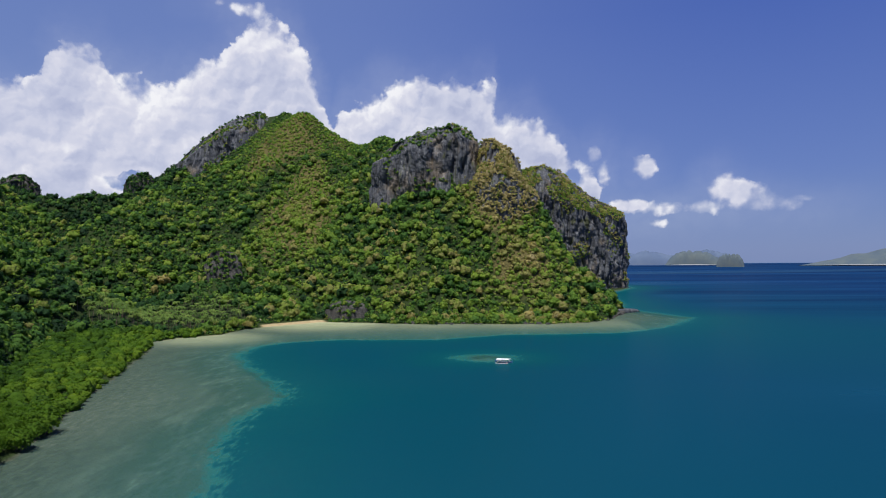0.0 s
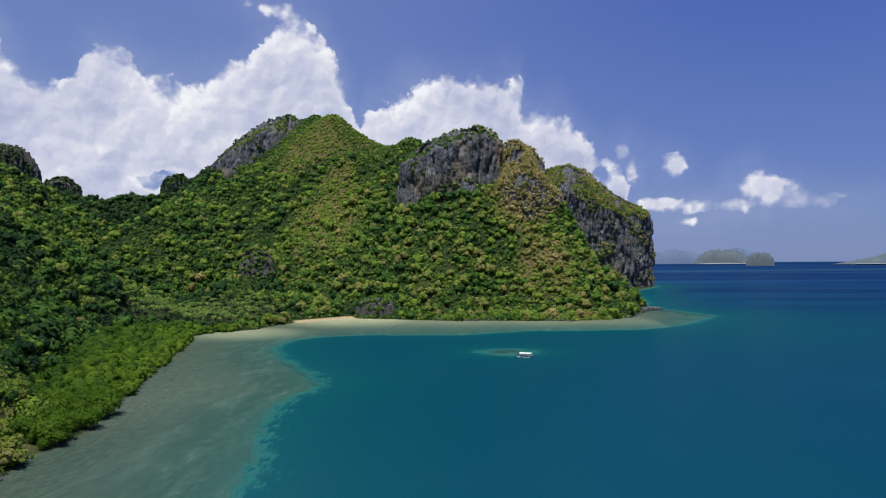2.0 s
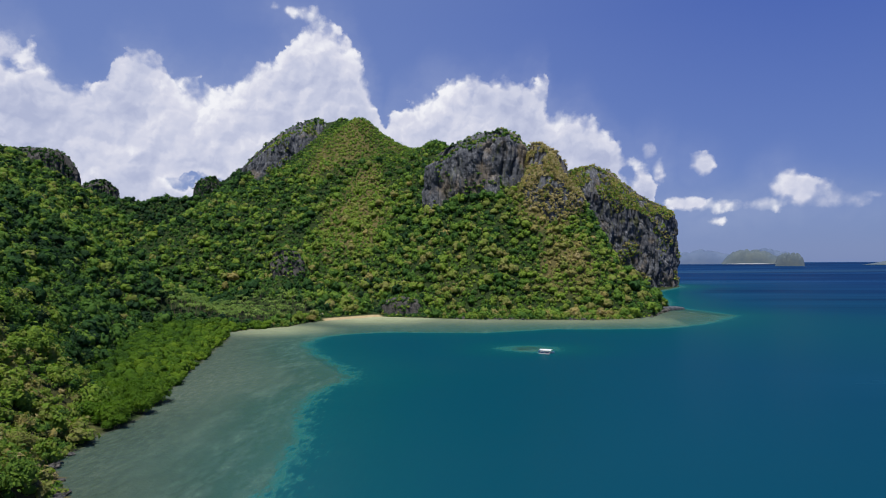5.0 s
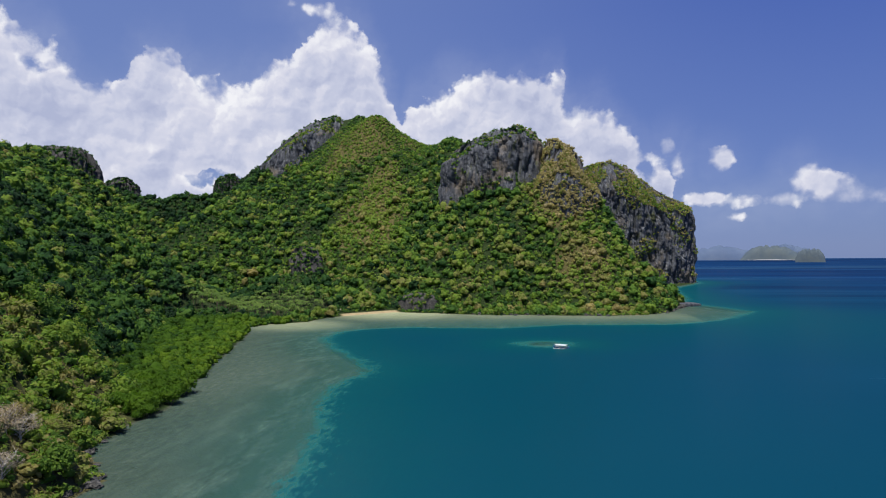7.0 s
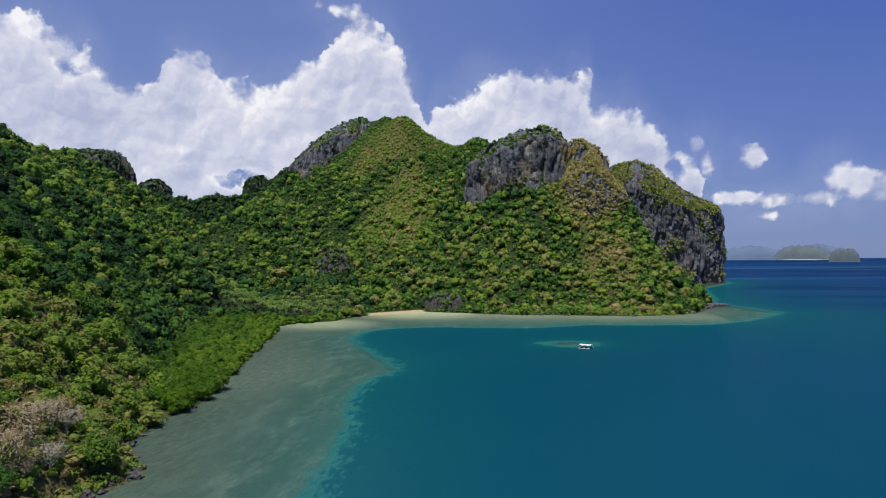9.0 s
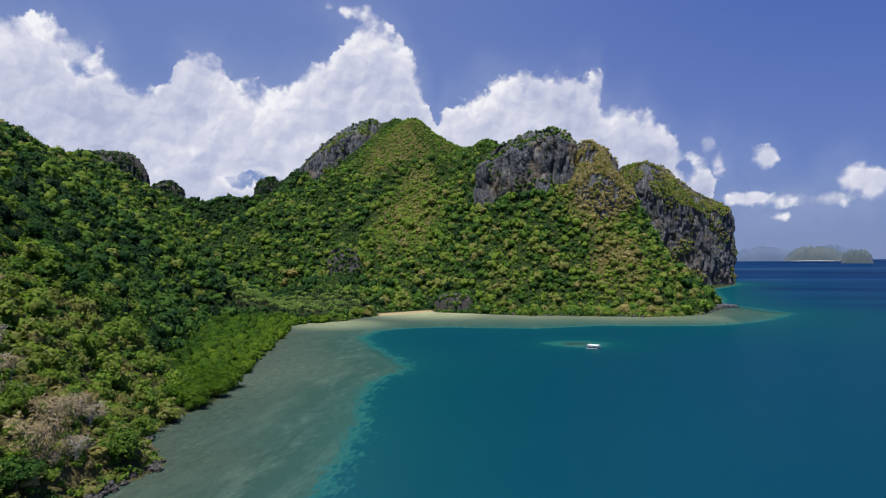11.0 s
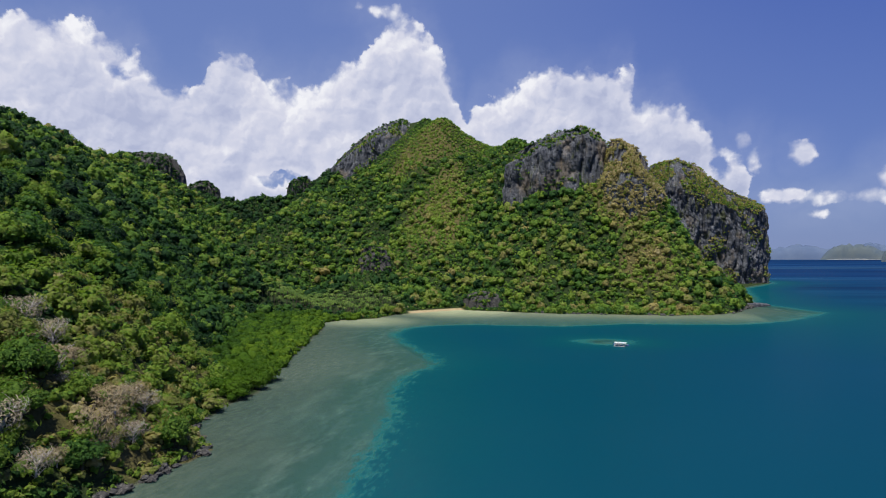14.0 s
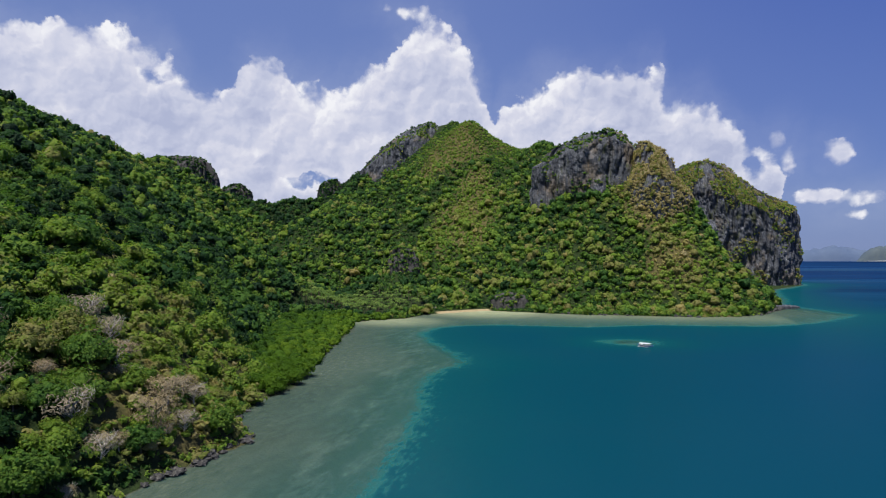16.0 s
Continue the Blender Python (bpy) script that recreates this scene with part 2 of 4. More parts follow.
def ground_material():
    m, s = material("island ground")
    z = s.n("ShaderNodeSeparateXYZ", [s.pos]).outputs[2]
    sand = s.n("ShaderNodeAttribute", attr="sand").outputs["Fac"]
    dry = s.n("ShaderNodeAttribute", attr="dry").outputs["Fac"]
    n1, n2, n3 = s.noise(s.pos, 0.05, 6, 0.6), s.noise(s.pos, 0.4, 6, 0.65), s.noise(s.pos, 0.012, 5, 0.55)
    # dark forest floor, taken darker still so gaps between crowns read as shadow
    soil = s.ramp(n2, [(0.3, (0.012, 0.022, 0.008)), (0.55, (0.024, 0.040, 0.012)), (0.75, (0.05, 0.065, 0.022))])
    straw = s.ramp(n2, [(0.3, (0.055, 0.052, 0.022)), (0.6, (0.11, 0.095, 0.036)), (0.8, (0.20, 0.16, 0.07))])
    land = s.mix(s.smooth(s.math("ADD", dry, s.math("MULTIPLY", s.math("SUBTRACT", n1, 0.5), 0.8)), 0.35, 0.75), soil, straw)
    up = s.n("ShaderNodeSeparateXYZ", [s.n("ShaderNodeNewGeometry").outputs["Normal"]]).outputs[2]
    steep = s.smooth(s.math("ADD", up, s.math("MULTIPLY", s.math("SUBTRACT", n1, 0.5), 0.35)), 0.46, 0.36)
    grey = s.ramp(s.noise(s.vec("MULTIPLY", s.pos, (1, 1, 0.2)), 0.16, 7, 0.65), [(0.3, (0.06, 0.06, 0.063)), (0.55, (0.2, 0.2, 0.2)), (0.75, (0.36, 0.35, 0.33))])
    land = s.mix(steep, land, grey)
    beach = s.ramp(n2, [(0.3, (0.26, 0.20, 0.11)), (0.7, (0.40, 0.32, 0.19))])
    land = s.mix(s.math("MULTIPLY", s.smooth(s.n("ShaderNodeAttribute", attr="strand").outputs["Fac"], 0.4, 0.6), s.smooth(z, 2.4, 1.5)), land, beach)
    # under the water: sand, rubble and dark coral heads
    flatp = s.vec("MULTIPLY", s.pos, (1.0, 0.3, 1.0))
    coral = s.noise(flatp, 0.55, 8, 0.70, 0.4)
    patch = s.math("ADD", s.math("MULTIPLY", s.noise(flatp, 0.02, 4, 0.5), 0.38), s.math("MULTIPLY", coral, 0.62))
    bed = s.ramp(patch, [(0.40, (0.052, 0.060, 0.045)), (0.50, (0.085, 0.092, 0.070)), (0.58, (0.12, 0.122, 0.094)), (0.68, (0.20, 0.19, 0.14))])
    pale = s.ramp(n1, [(0.3, (0.40, 0.37, 0.22)), (0.7, (0.55, 0.50, 0.32))])
    reef = s.n("ShaderNodeAttribute", attr="reef").outputs["Fac"]
    heads = s.math("ADD", s.math("MULTIPLY", coral, 0.6), s.math("MULTIPLY", s.noise(flatp, 0.12, 4, 0.6), 0.5))
    bed = s.mix(s.math("MULTIPLY", reef, s.smooth(heads, 0.50, 0.60)), bed, (0.040, 0.048, 0.026, 1))
    bed = s.mix(s.math("MULTIPLY", reef, s.smooth(heads, 0.50, 0.42)), bed, (0.165, 0.180, 0.130, 1))
    bed = s.mix(s.math("MULTIPLY", sand, 0.9), bed, pale)
    col = s.mix(s.smooth(z, -0.1, 0.25), bed, land)
    finish(s, col, 0.95, n2, 0.9, 1.6, spec=0.1)
    return m


mat_ground = ground_material()


def water_material():
    m, s = material("sea water")
    shelf = s.n("ShaderNodeAttribute", attr="shelf").outputs["Fac"]
    drop = s.n("ShaderNodeAttribute", attr="drop").outputs["Fac"]
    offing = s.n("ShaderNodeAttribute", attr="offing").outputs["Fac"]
    n1 = s.noise(s.pos, 0.05, 8, 0.66, 0.5)
    n2 = s.noise(s.vec("MULTIPLY", s.pos, (1.0, 0.25, 1.0)), 0.55, 5, 0.68, 0.2)
    n3 = s.noise(s.pos, 0.016, 4, 0.55)
    north = s.smooth(s.n("ShaderNodeSeparateXYZ", [s.pos]).outputs[1], 450.0, 505.0)
    north = s.math("MULTIPLY", north, s.smooth(s.n("ShaderNodeSeparateXYZ", [s.pos]).outputs[0], 215.0, 130.0))
    ragged = s.math("SUBTRACT", 1.0, s.math("MULTIPLY", north, 0.55))
    edge = s.math("ADD", s.math("MULTIPLY", s.math("SUBTRACT", n1, 0.5), 26.0), s.math("MULTIPLY", s.math("SUBTRACT", n2, 0.5), 44.0))
    edge = s.math("ADD", drop, s.math("MULTIPLY", edge, ragged))
    fall = s.math("SUBTRACT", 1.0, s.math("POWER", 2.718, s.math("DIVIDE", s.math("MAXIMUM", edge, 0.0), s.math("SUBTRACT", s.math("MULTIPLY", north, 10.0), 19.0))))
    dd = s.math("ADD", s.math("MULTIPLY", shelf, s.math("ADD", 0.85, s.math("MULTIPLY", n3, 0.3))), s.math("ADD", s.math("MULTIPLY", fall, 21.0), offing))
    veil = s.math("SUBTRACT", 1.0, s.math("POWER", 2.718, s.math("MULTIPLY", dd, -0.36)), clamp=True)
    k = s.math("DIVIDE", dd, 70.0, clamp=True)
    col = s.ramp(k, [(0.0, (0.045, 0.120, 0.105)), (0.05, (0.016, 0.118, 0.112)), (0.14, (0.0012, 0.052, 0.066)), (0.32, (0.0003, 0.044, 0.062)), (0.55, (0.0003, 0.029, 0.068)), (1.0, (0.0012, 0.020, 0.073))])
    gust = s.noise(s.vec("MULTIPLY", s.pos, (0.13, 1.0, 1.0)), 0.0042, 6, 0.66, 0.3)
    calm = s.smooth(s.noise(s.vec("MULTIPLY", s.pos, (0.10, 1.0, 1.0)), 0.0026, 5, 0.6, 0.5), 0.54, 0.68)
    # wind streaks: their lighter and darker sheen is put into the diffuse colour
    ruffle = s.mix(1.0, s.ramp(gust, [(0.36, (0.55, 0.60, 0.70)), (0.64, (1.55, 1.42, 1.28))]), s.mix(calm, (1, 1, 1, 1), (1.6, 1.2, 1.15, 1)), "MULTIPLY")
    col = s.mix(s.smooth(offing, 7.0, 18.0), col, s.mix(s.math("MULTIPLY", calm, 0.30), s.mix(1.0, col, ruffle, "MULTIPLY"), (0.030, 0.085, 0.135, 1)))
    waves = s.math("ADD", s.noise(s.vec("MULTIPLY", s.pos, (0.8, 1.3, 1)), 0.5, 4, 0.6), s.math("MULTIPLY", s.noise(s.pos, 2.2, 3, 0.6), 0.4))
    bump = s.n("ShaderNodeBump", {"Height": waves, "Strength": 0.5, "Distance": 0.12}).outputs[0]
    rough = s.ramp(gust, [(0.3, (0.16, 0.16, 0.16)), (0.7, (0.30, 0.30, 0.30))])
    gloss = s.n("ShaderNodeFresnel", {"IOR": 1.33, "Normal": bump}).outputs[0]
    body = s.n("ShaderNodeMixShader", [s.math("MULTIPLY", gloss, 0.06), s.n("ShaderNodeBsdfDiffuse", {"Color": col}), s.n("ShaderNodeBsdfGlossy", {"Roughness": rough, "Normal": bump})])
    clear = s.n("ShaderNodeBsdfTransparent", [(0.88, 0.94, 0.91, 1)])
    s.n("ShaderNodeOutputMaterial", [s.n("ShaderNodeMixShader", [s.math("ADD", 0.10, s.math("MULTIPLY", veil, 0.9)), clear, body])])
    return m


mat_water = water_material()


def plain_material(name, a, b, scale=2.0, rough=0.5, metal=0.0):
    m, s = material(name)
    v = s.noise(s.pos, scale, 5, 0.6)
    finish(s, s.ramp(v, [(0.35, a), (0.7, b)]), rough, v, 0.2, 0.05, metal)
    return m


mat_white = plain_material("white boat paint", (0.74, 0.75, 0.76), (0.84, 0.84, 0.83), 1.0, 0.35)
mat_canvas = plain_material("white canvas", (0.78, 0.78, 0.79), (0.86, 0.86, 0.85), 0.8, 0.8)
mat_bamboo = plain_material("pale bamboo", (0.50, 0.46, 0.38), (0.68, 0.64, 0.55), 3.0, 0.6)
mat_hullblue = plain_material("blue hull stripe", (0.05, 0.14, 0.3), (0.07, 0.18, 0.36), 1.0, 0.4)
mat_thatch = plain_material("grey thatch", (0.28, 0.25, 0.20), (0.46, 0.42, 0.35), 4.0, 0.9)
# far slopes and ridges: distance haze is put into these blue-grey base colours
mat_far_haze = plain_material("distant island slopes, haze in the colour", (0.058, 0.084, 0.112), (0.088, 0.110, 0.116), 0.012, 1.0)
mat_farther_haze = plain_material("distant ridge, haze in the colour", (0.066, 0.098, 0.170), (0.088, 0.122, 0.190), 0.008, 1.0)
mat_farbeach = plain_material("pale distant beach", (0.30, 0.31, 0.32), (0.38, 0.39, 0.38), 0.02, 1.0)

# ---------------------------------------------------------------- plan of the land
SHORE = [(-118, -300), (-113, 30), (-111, 80), (-107, 122), (-128, 145), (-134, 175), (-135, 212), (-142, 236), (-152, 270), (-163, 305),
         (-177, 360), (-191, 411), (-205, 464), (-226, 511), (-214, 538), (-187, 562), (-182, 609), (-162, 636), (-126, 677), (-80, 666),
         (-45, 653), (-12, 645), (25, 648), (63, 643), (107, 645), (143, 657), (174, 690), (198, 752), (216, 790), (210, 850),
         (240, 930), (300, 1250), (380, 1430), (424, 1512), (440, 1600), (380, 1750), (-900, 1900), (-2200, 1500), (-2200, -300)]
SHALLOW = [(-48, -300), (-50, 60), (-55, 120), (-66, 183), (-77, 227), (-80, 262), (-72, 300), (-86, 332), (-116, 388), (-137, 440),
           (-135, 484), (-113, 510), (-80, 520), (-6, 518), (54, 552), (92, 552), (151, 562), (200, 604), (238, 660), (264, 708), (242, 790), (230, 860), (254, 940),
           (312, 1250), (390, 1424), (432, 1512), (452, 1620), (400, 1790), (-900, 1950), (-2300, 1600), (-2300, -300)]


def signed(poly, x, y):
    """Distance to a polygon's edge, positive inside."""
    best, inside = np.full(x.shape, 1e9), np.zeros(x.shape, bool)
    for (ax, ay), (bx, by) in zip(poly, poly[1:] + poly[:1]):
        ex, ey = bx - ax, by - ay
        t = np.clip(((x - ax) * ex + (y - ay) * ey) / (ex * ex + ey * ey), 0, 1)
        best = np.minimum(best, np.hypot(x - ax - t * ex, y - ay - t * ey))
        cross = (ay > y) != (by > y)
        xi = ax + (y - ay) * ex / (ey if ey else 1e-9)
        inside ^= cross & (x < xi)
    return np.where(inside, best, -best)


def lumps(x, y, size, seed=0.0):
    """Cheap smooth noise in -1..1 from turned waves."""
    out, amp = 0.0, 1.0
    for k in range(5):
        a = 1.7 * k + seed
        u, v = x * math.cos(a) + y * math.sin(a), -x * math.sin(a) + y * math.cos(a)
        f = 2 * math.pi / size * 1.62 ** k
        out = out + amp * np.sin(u * f + 1.3 * np.sin(v * f * 0.7 + seed)) * np.cos(v * f * 0.9 + 0.8 * k)
        amp *= 0.62
    return out / 1.7


# ridges of the hills: crest nodes (x, y, height, half width)
RIDGES = [
    [(-440, 1145, 205, 215), (-400, 1150, 250, 215), (-360, 1155, 288, 220), (-300, 1125, 316, 245), (-262, 1100, 308, 290), (-215, 1055, 283, 280), (-175, 1040, 264, 260), (-140, 1030, 248, 240), (-85, 970, 223, 205)],
    [(-85, 970, 222, 205), (-10, 845, 192, 178), (50, 818, 196, 135), (76, 812, 190, 108), (92, 814, 160, 88)],
    [(94, 806, 150, 88), (98, 748, 102, 82), (140, 752, 62, 78), (196, 762, 20, 60)],
    [(-225, 1040, 262, 200), (-202, 940, 146, 190), (-185, 850, 118, 160), (-240, 755, 58, 110), (-205, 700, 26, 90)],
    [(-760, 1085, 185, 230), (-637, 1062, 166, 230), (-560, 1085, 172, 230), (-440, 1145, 200, 260)],
    [(-470, -200, 225, 360), (-500, 200, 214, 385), (-525, 390, 205, 320), (-560, 500, 206, 290), (-625, 642, 210, 250), (-690, 776, 214, 250), (-745, 941, 236, 300), (-830, 1040, 236, 210), (-850, 1150, 225, 200)],
    [(-400, 180, 150, 230), (-300, 200, 88, 140), (-215, 145, 64, 80), (-165, 105, 44, 60), (-140, 70, 34, 50)],
    [(-560, 760, 92, 200), (-410, 705, 40, 110)],
    [(-440, 1145, 200, 260), (-430, 960, 160, 200), (-428, 870, 128, 170), (-392, 820, 66, 120)],
]


def crest(nodes, x, y):
    out = np.zeros(x.shape)
    for (ax, ay, ah, aw), (bx, by, bh, bw) in zip(nodes, nodes[1:]):
        ex, ey = bx - ax, by - ay
        t = np.clip(((x - ax) * ex + (y - ay) * ey) / (ex * ex + ey * ey), 0, 1)
        d = np.hypot(x - ax - t * ex, y - ay - t * ey)
        h, w = ah + t * (bh - ah), aw + t * (bw - aw)
        q = np.clip(np.sqrt(d * d + 150.0) / w, 0, None)
        out = np.maximum(out, h * np.clip(1.03 - q, 0, 1))
    return out


def flats(x, y):
    """How wide the low ground behind the shore is, and how fast it rises."""
    wide = np.interp(y, [150, 200, 250, 300, 340, 430, 500, 540, 590, 640, 675, 695], [0, 15, 34, 48, 54, 66, 70, 80, 108, 100, 50, 0])
    wide = wide * np.clip((-125 - x) / 25, 0, 1)
    return wide, np.interp(y, [480, 560, 600, 690], [0.015, 0.14, 0.19, 0.3])


def ground_height(x, y):
    """Height of the land and of the sea bed."""
    x, y = np.asarray(x, float), np.asarray(y, float)
    ds, dr = signed(SHORE, x, y), signed(SHALLOW, x, y)
    ds = ds + 1.5 * lumps(x, y, 30, 2.0)
    hills = sum(crest(r, x, y) ** 6 for r in RIDGES) ** (1 / 6)
    calm = 1 - 0.8 * np.clip((hills - 170) / 90, 0, 1)
    hills = hills * (1 + 0.05 * calm * lumps(x, y, 140, 0.7)) + 5 * calm * lumps(x, y, 70, 3.1) * np.clip(hills / 60, 0, 1)
    flat = 1.0 + 7 * np.clip((ds - 20) / 200, 0, 1)
    rise = np.clip(ds, 0, None)
    wide, gentle = flats(x, y)
    bank = 0.6 + gentle * np.minimum(rise, wide) + np.where(x < -100, 1.0, 1.4) * np.clip(rise - wide, 0, None)
    land = np.minimum(np.maximum(hills, flat), bank)
    land = land * np.clip(ds / 6, 0, 1) + 0.05 * np.clip(ds, 0, 6)
    span = np.clip(-ds / np.maximum(dr - ds, 1.0), 0, 1)
    shelf = (0.2 + 1.5 * span ** 1.3) * (1 + 0.25 * np.clip((x + 70) / 50, 0, 1) * np.clip((y - 480) / 40, 0, 1))
    fall = np.clip(-dr, 0, None)
    deep = 2.0 + 21 * (1 - np.exp(-fall / 15)) + 0.05 * fall
    bed = np.where(dr > 0, shelf, deep)
    knoll = ((x - 26) / 27) ** 2 + ((y - 418) / 26) ** 2
    bed = bed - np.clip(bed - 1.5 - 0.8 * lumps(x, y, 22, 5), 0, None) * np.exp(-knoll ** 2)
    return np.where(ds > 0, land, -np.clip(bed, 0.05, 70))


def dryness(x, y):
    """Where the growth is parched: 0 green to 1 straw."""
    d = 0.0
    for cx, cy, rx, ry, k in ((66, 775, 42, 40, 1.0), (84, 712, 42, 38, 0.8), (112, 662, 52, 20, 0.65), (10, 660, 34, 14, 0.5), (-190, 870, 55, 120, 0.85), (-235, 1010, 80, 60, 0.8),
                              (-150, 1000, 80, 55, 0.5), (-250, 770, 45, 50, 0.5), (-40, 690, 60, 35, 0.35), (-162, 178, 36, 34, 0.8), (-130, 112, 28, 56, 0.9), (300, 1480, 180, 60, 0.35),
                              (-250, 420, 60, 60, 0.3), (-420, 560, 50, 50, 0.35)):
        d = np.maximum(d, k * np.exp(-(((x - cx) / rx) ** 2 + ((y - cy) / ry) ** 2) ** 1.4))
    return np.clip(d + 0.18 * lumps(x, y, 90, 1.1) * (d + 0.5), 0, 1)


def steps(*spans):
    out = []
    for a, b, d in spans:
        out.extend(np.arange(a, b, d))
    return np.array(out + [spans[-1][1]])


def mesh_from(name, verts, faces, mat, smooth=False):
    me = bpy.data.meshes.new(name)
    verts, faces = np.asarray(verts, np.float32), np.asarray(faces, np.int32)
    k = faces.shape[1]
    me.vertices.add(len(verts))
    me.vertices.foreach_set("co", verts.ravel())
    me.loops.add(faces.size)
    me.loops.foreach_set("vertex_index", faces.ravel())
    me.polygons.add(len(faces))
    me.polygons.foreach_set("loop_start", np.arange(0, faces.size, k, dtype=np.int32))
    me.polygons.foreach_set("loop_total", np.full(len(faces), k, np.int32))
    me.update(calc_edges=True)
    me.polygons.foreach_set("use_smooth", np.broadcast_to(np.asarray(smooth), len(faces)).copy())
    me.materials.append(mat)
    return me


def attribute(me, name, values):
    me.attributes.new(name, "FLOAT", "POINT").data.foreach_set("value", np.asarray(values, np.float32))


def grid_faces(nx, ny, wrap=False):
    i, j = np.meshgrid(np.arange(nx if wrap else nx - 1), np.arange(ny - 1), indexing="ij")
    i, j = i.ravel(), j.ravel()
    i2 = (i + 1) % nx
    return np.stack([i * ny + j, i2 * ny + j, i2 * ny + j + 1, i * ny + j + 1], 1)


# ---------------------------------------------------------------- ground and sea
gx = steps((-2300, -850, 60), (-850, -350, 6), (-350, 330, 5), (330, 480, 7), (480, 900, 35))
gy = steps((-400, -80, 20), (-80, 760, 5), (760, 1250, 6), (1250, 1650, 12), (1650, 2000, 50))
X, Y = np.meshgrid(gx, gy, indexing="ij")
Z = ground_height(X, Y)
me = mesh_from("ground", np.stack([X, Y, Z], -1).reshape(-1, 3), grid_faces(len(gx), len(gy)), mat_ground, True)
sandy = np.exp(-(((X + 118) / 66) ** 2 + ((Y - 655) / 60) ** 2) ** 1.5)
sandy = np.maximum(sandy, 0.36 * np.exp(-((Y - 635) / 42) ** 2) * (X > -130) * (X < 190))
sandy = np.maximum(sandy, 0.78 * np.exp(-(((X + 185) / 42) ** 2 + ((Y - 535) / 42) ** 2) ** 1.5))
attribute(me, "sand", sandy.ravel())
attribute(me, "strand", np.exp(-(((X + 146) / 36) ** 2 + ((Y - 652) / 44) ** 2) ** 2).ravel())
inner = signed(SHALLOW, X, Y)
attribute(me, "reef", np.maximum(np.exp(-((inner - 14) / 24) ** 2), np.exp(-(((X - 30) / 20) ** 2 + ((Y - 422) / 17) ** 2) ** 2)).ravel())
attribute(me, "dry", dryness(X, Y).ravel())
tagged(new("ground", me), "steep green island slopes running down to a sandy beach and reef flat", "ground", kind="structure")


def sea_level(r):
    """The sheet lifts a little far out, so that it meets the sky at eye level."""
    return 47.0 * np.clip((r - 2000) / 2950, 0, 1) ** 2


rr = np.concatenate([[0.0], np.geomspace(25, 4950, 260)])
aa = np.linspace(0, 2 * math.pi, 330, endpoint=False)
A, R = np.meshgrid(aa, rr, indexing="ij")
X, Y = R * np.cos(A), R * np.sin(A)
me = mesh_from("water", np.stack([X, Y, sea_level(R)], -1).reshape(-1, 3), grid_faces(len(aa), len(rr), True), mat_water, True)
fall = -signed(SHALLOW, X, Y)
knoll = (np.sqrt(((X - 26) / 20) ** 2 + ((Y - 418) / 16) ** 2) - 1) * 20
attribute(me, "shelf", np.clip(-ground_height(X, Y), 0.02, 3.6).ravel())
attribute(me, "drop", np.clip(np.minimum(fall, knoll), -60, 300).ravel())
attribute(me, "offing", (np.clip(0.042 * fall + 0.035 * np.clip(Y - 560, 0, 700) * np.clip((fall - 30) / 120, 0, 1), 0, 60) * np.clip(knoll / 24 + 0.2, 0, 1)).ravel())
tagged(new("water", me), "calm teal bay turning deep blue towards the horizon", "sea", kind="structure")


# ---------------------------------------------------------------- helpers for things
def part(name, bm, mat, parent, label=""):
    me = bpy.data.meshes.new(name)
    bm.to_mesh(me)
    bm.free()
    me.materials.append(mat)
    ob = new(name, me)
    ob.parent = parent
    return tagged(ob, label)


def mesh_part(name, me, parent, label=""):
    ob = new(name, me)
    ob.parent = parent
    return tagged(ob, label)


def box(bm, x0, x1, y0, y1, z0, z1, bevel=0.0):
    geo = bmesh.ops.create_cube(bm, size=1)
    bmesh.ops.transform(bm, matrix=Matrix.Translation(((x0 + x1) / 2, (y0 + y1) / 2, (z0 + z1) / 2)) @ Matrix.Diagonal((x1 - x0, y1 - y0, z1 - z0, 1)), verts=geo["verts"])
    if bevel:
        es = {e for v in geo["verts"] for e in v.link_edges}
        bmesh.ops.bevel(bm, geom=list(es), offset=bevel, segments=2, affect="EDGES")
    return bm


def tube(bm, pts, radii, sides=6):
    """A tapered tube along points."""
    rings = []
    for i, p in enumerate(pts):
        p = Vector(p)
        d = (Vector(pts[min(i + 1, len(pts) - 1)]) - Vector(pts[max(i - 1, 0)])).normalized()
        s = d.orthogonal().normalized()
        t = d.cross(s)
        rings.append([bm.verts.new(p + radii[i] * (math.cos(a) * s + math.sin(a) * t)) for a in (2 * math.pi * k / sides for k in range(sides))])
    for a, b in zip(rings, rings[1:]):
        for k in range(sides):
            bm.faces.new((a[k], a[(k + 1) % sides], b[(k + 1) % sides], b[k]))
    bm.faces.new(rings[-1])
    return bm


# ---------------------------------------------------------------- limestone cliffs
CLIFFS = []
CAPS = []


def smooth_ring(poly, step):
    pts = [np.array(p, float) for p in poly]
    for _ in range(2):
        pts = [q for a, b in zip(pts, pts[1:] + pts[:1]) for q in (0.75 * a + 0.25 * b, 0.25 * a + 0.75 * b)]
    pts = np.array(pts + pts[:1])
    s = np.r_[0, np.cumsum(np.hypot(*np.diff(pts, axis=0).T))]
    at = np.linspace(0, s[-1], max(12, int(s[-1] / step)), endpoint=False)
    return np.stack([np.interp(at, s, pts[:, 0]), np.interp(at, s, pts[:, 1])], 1), at


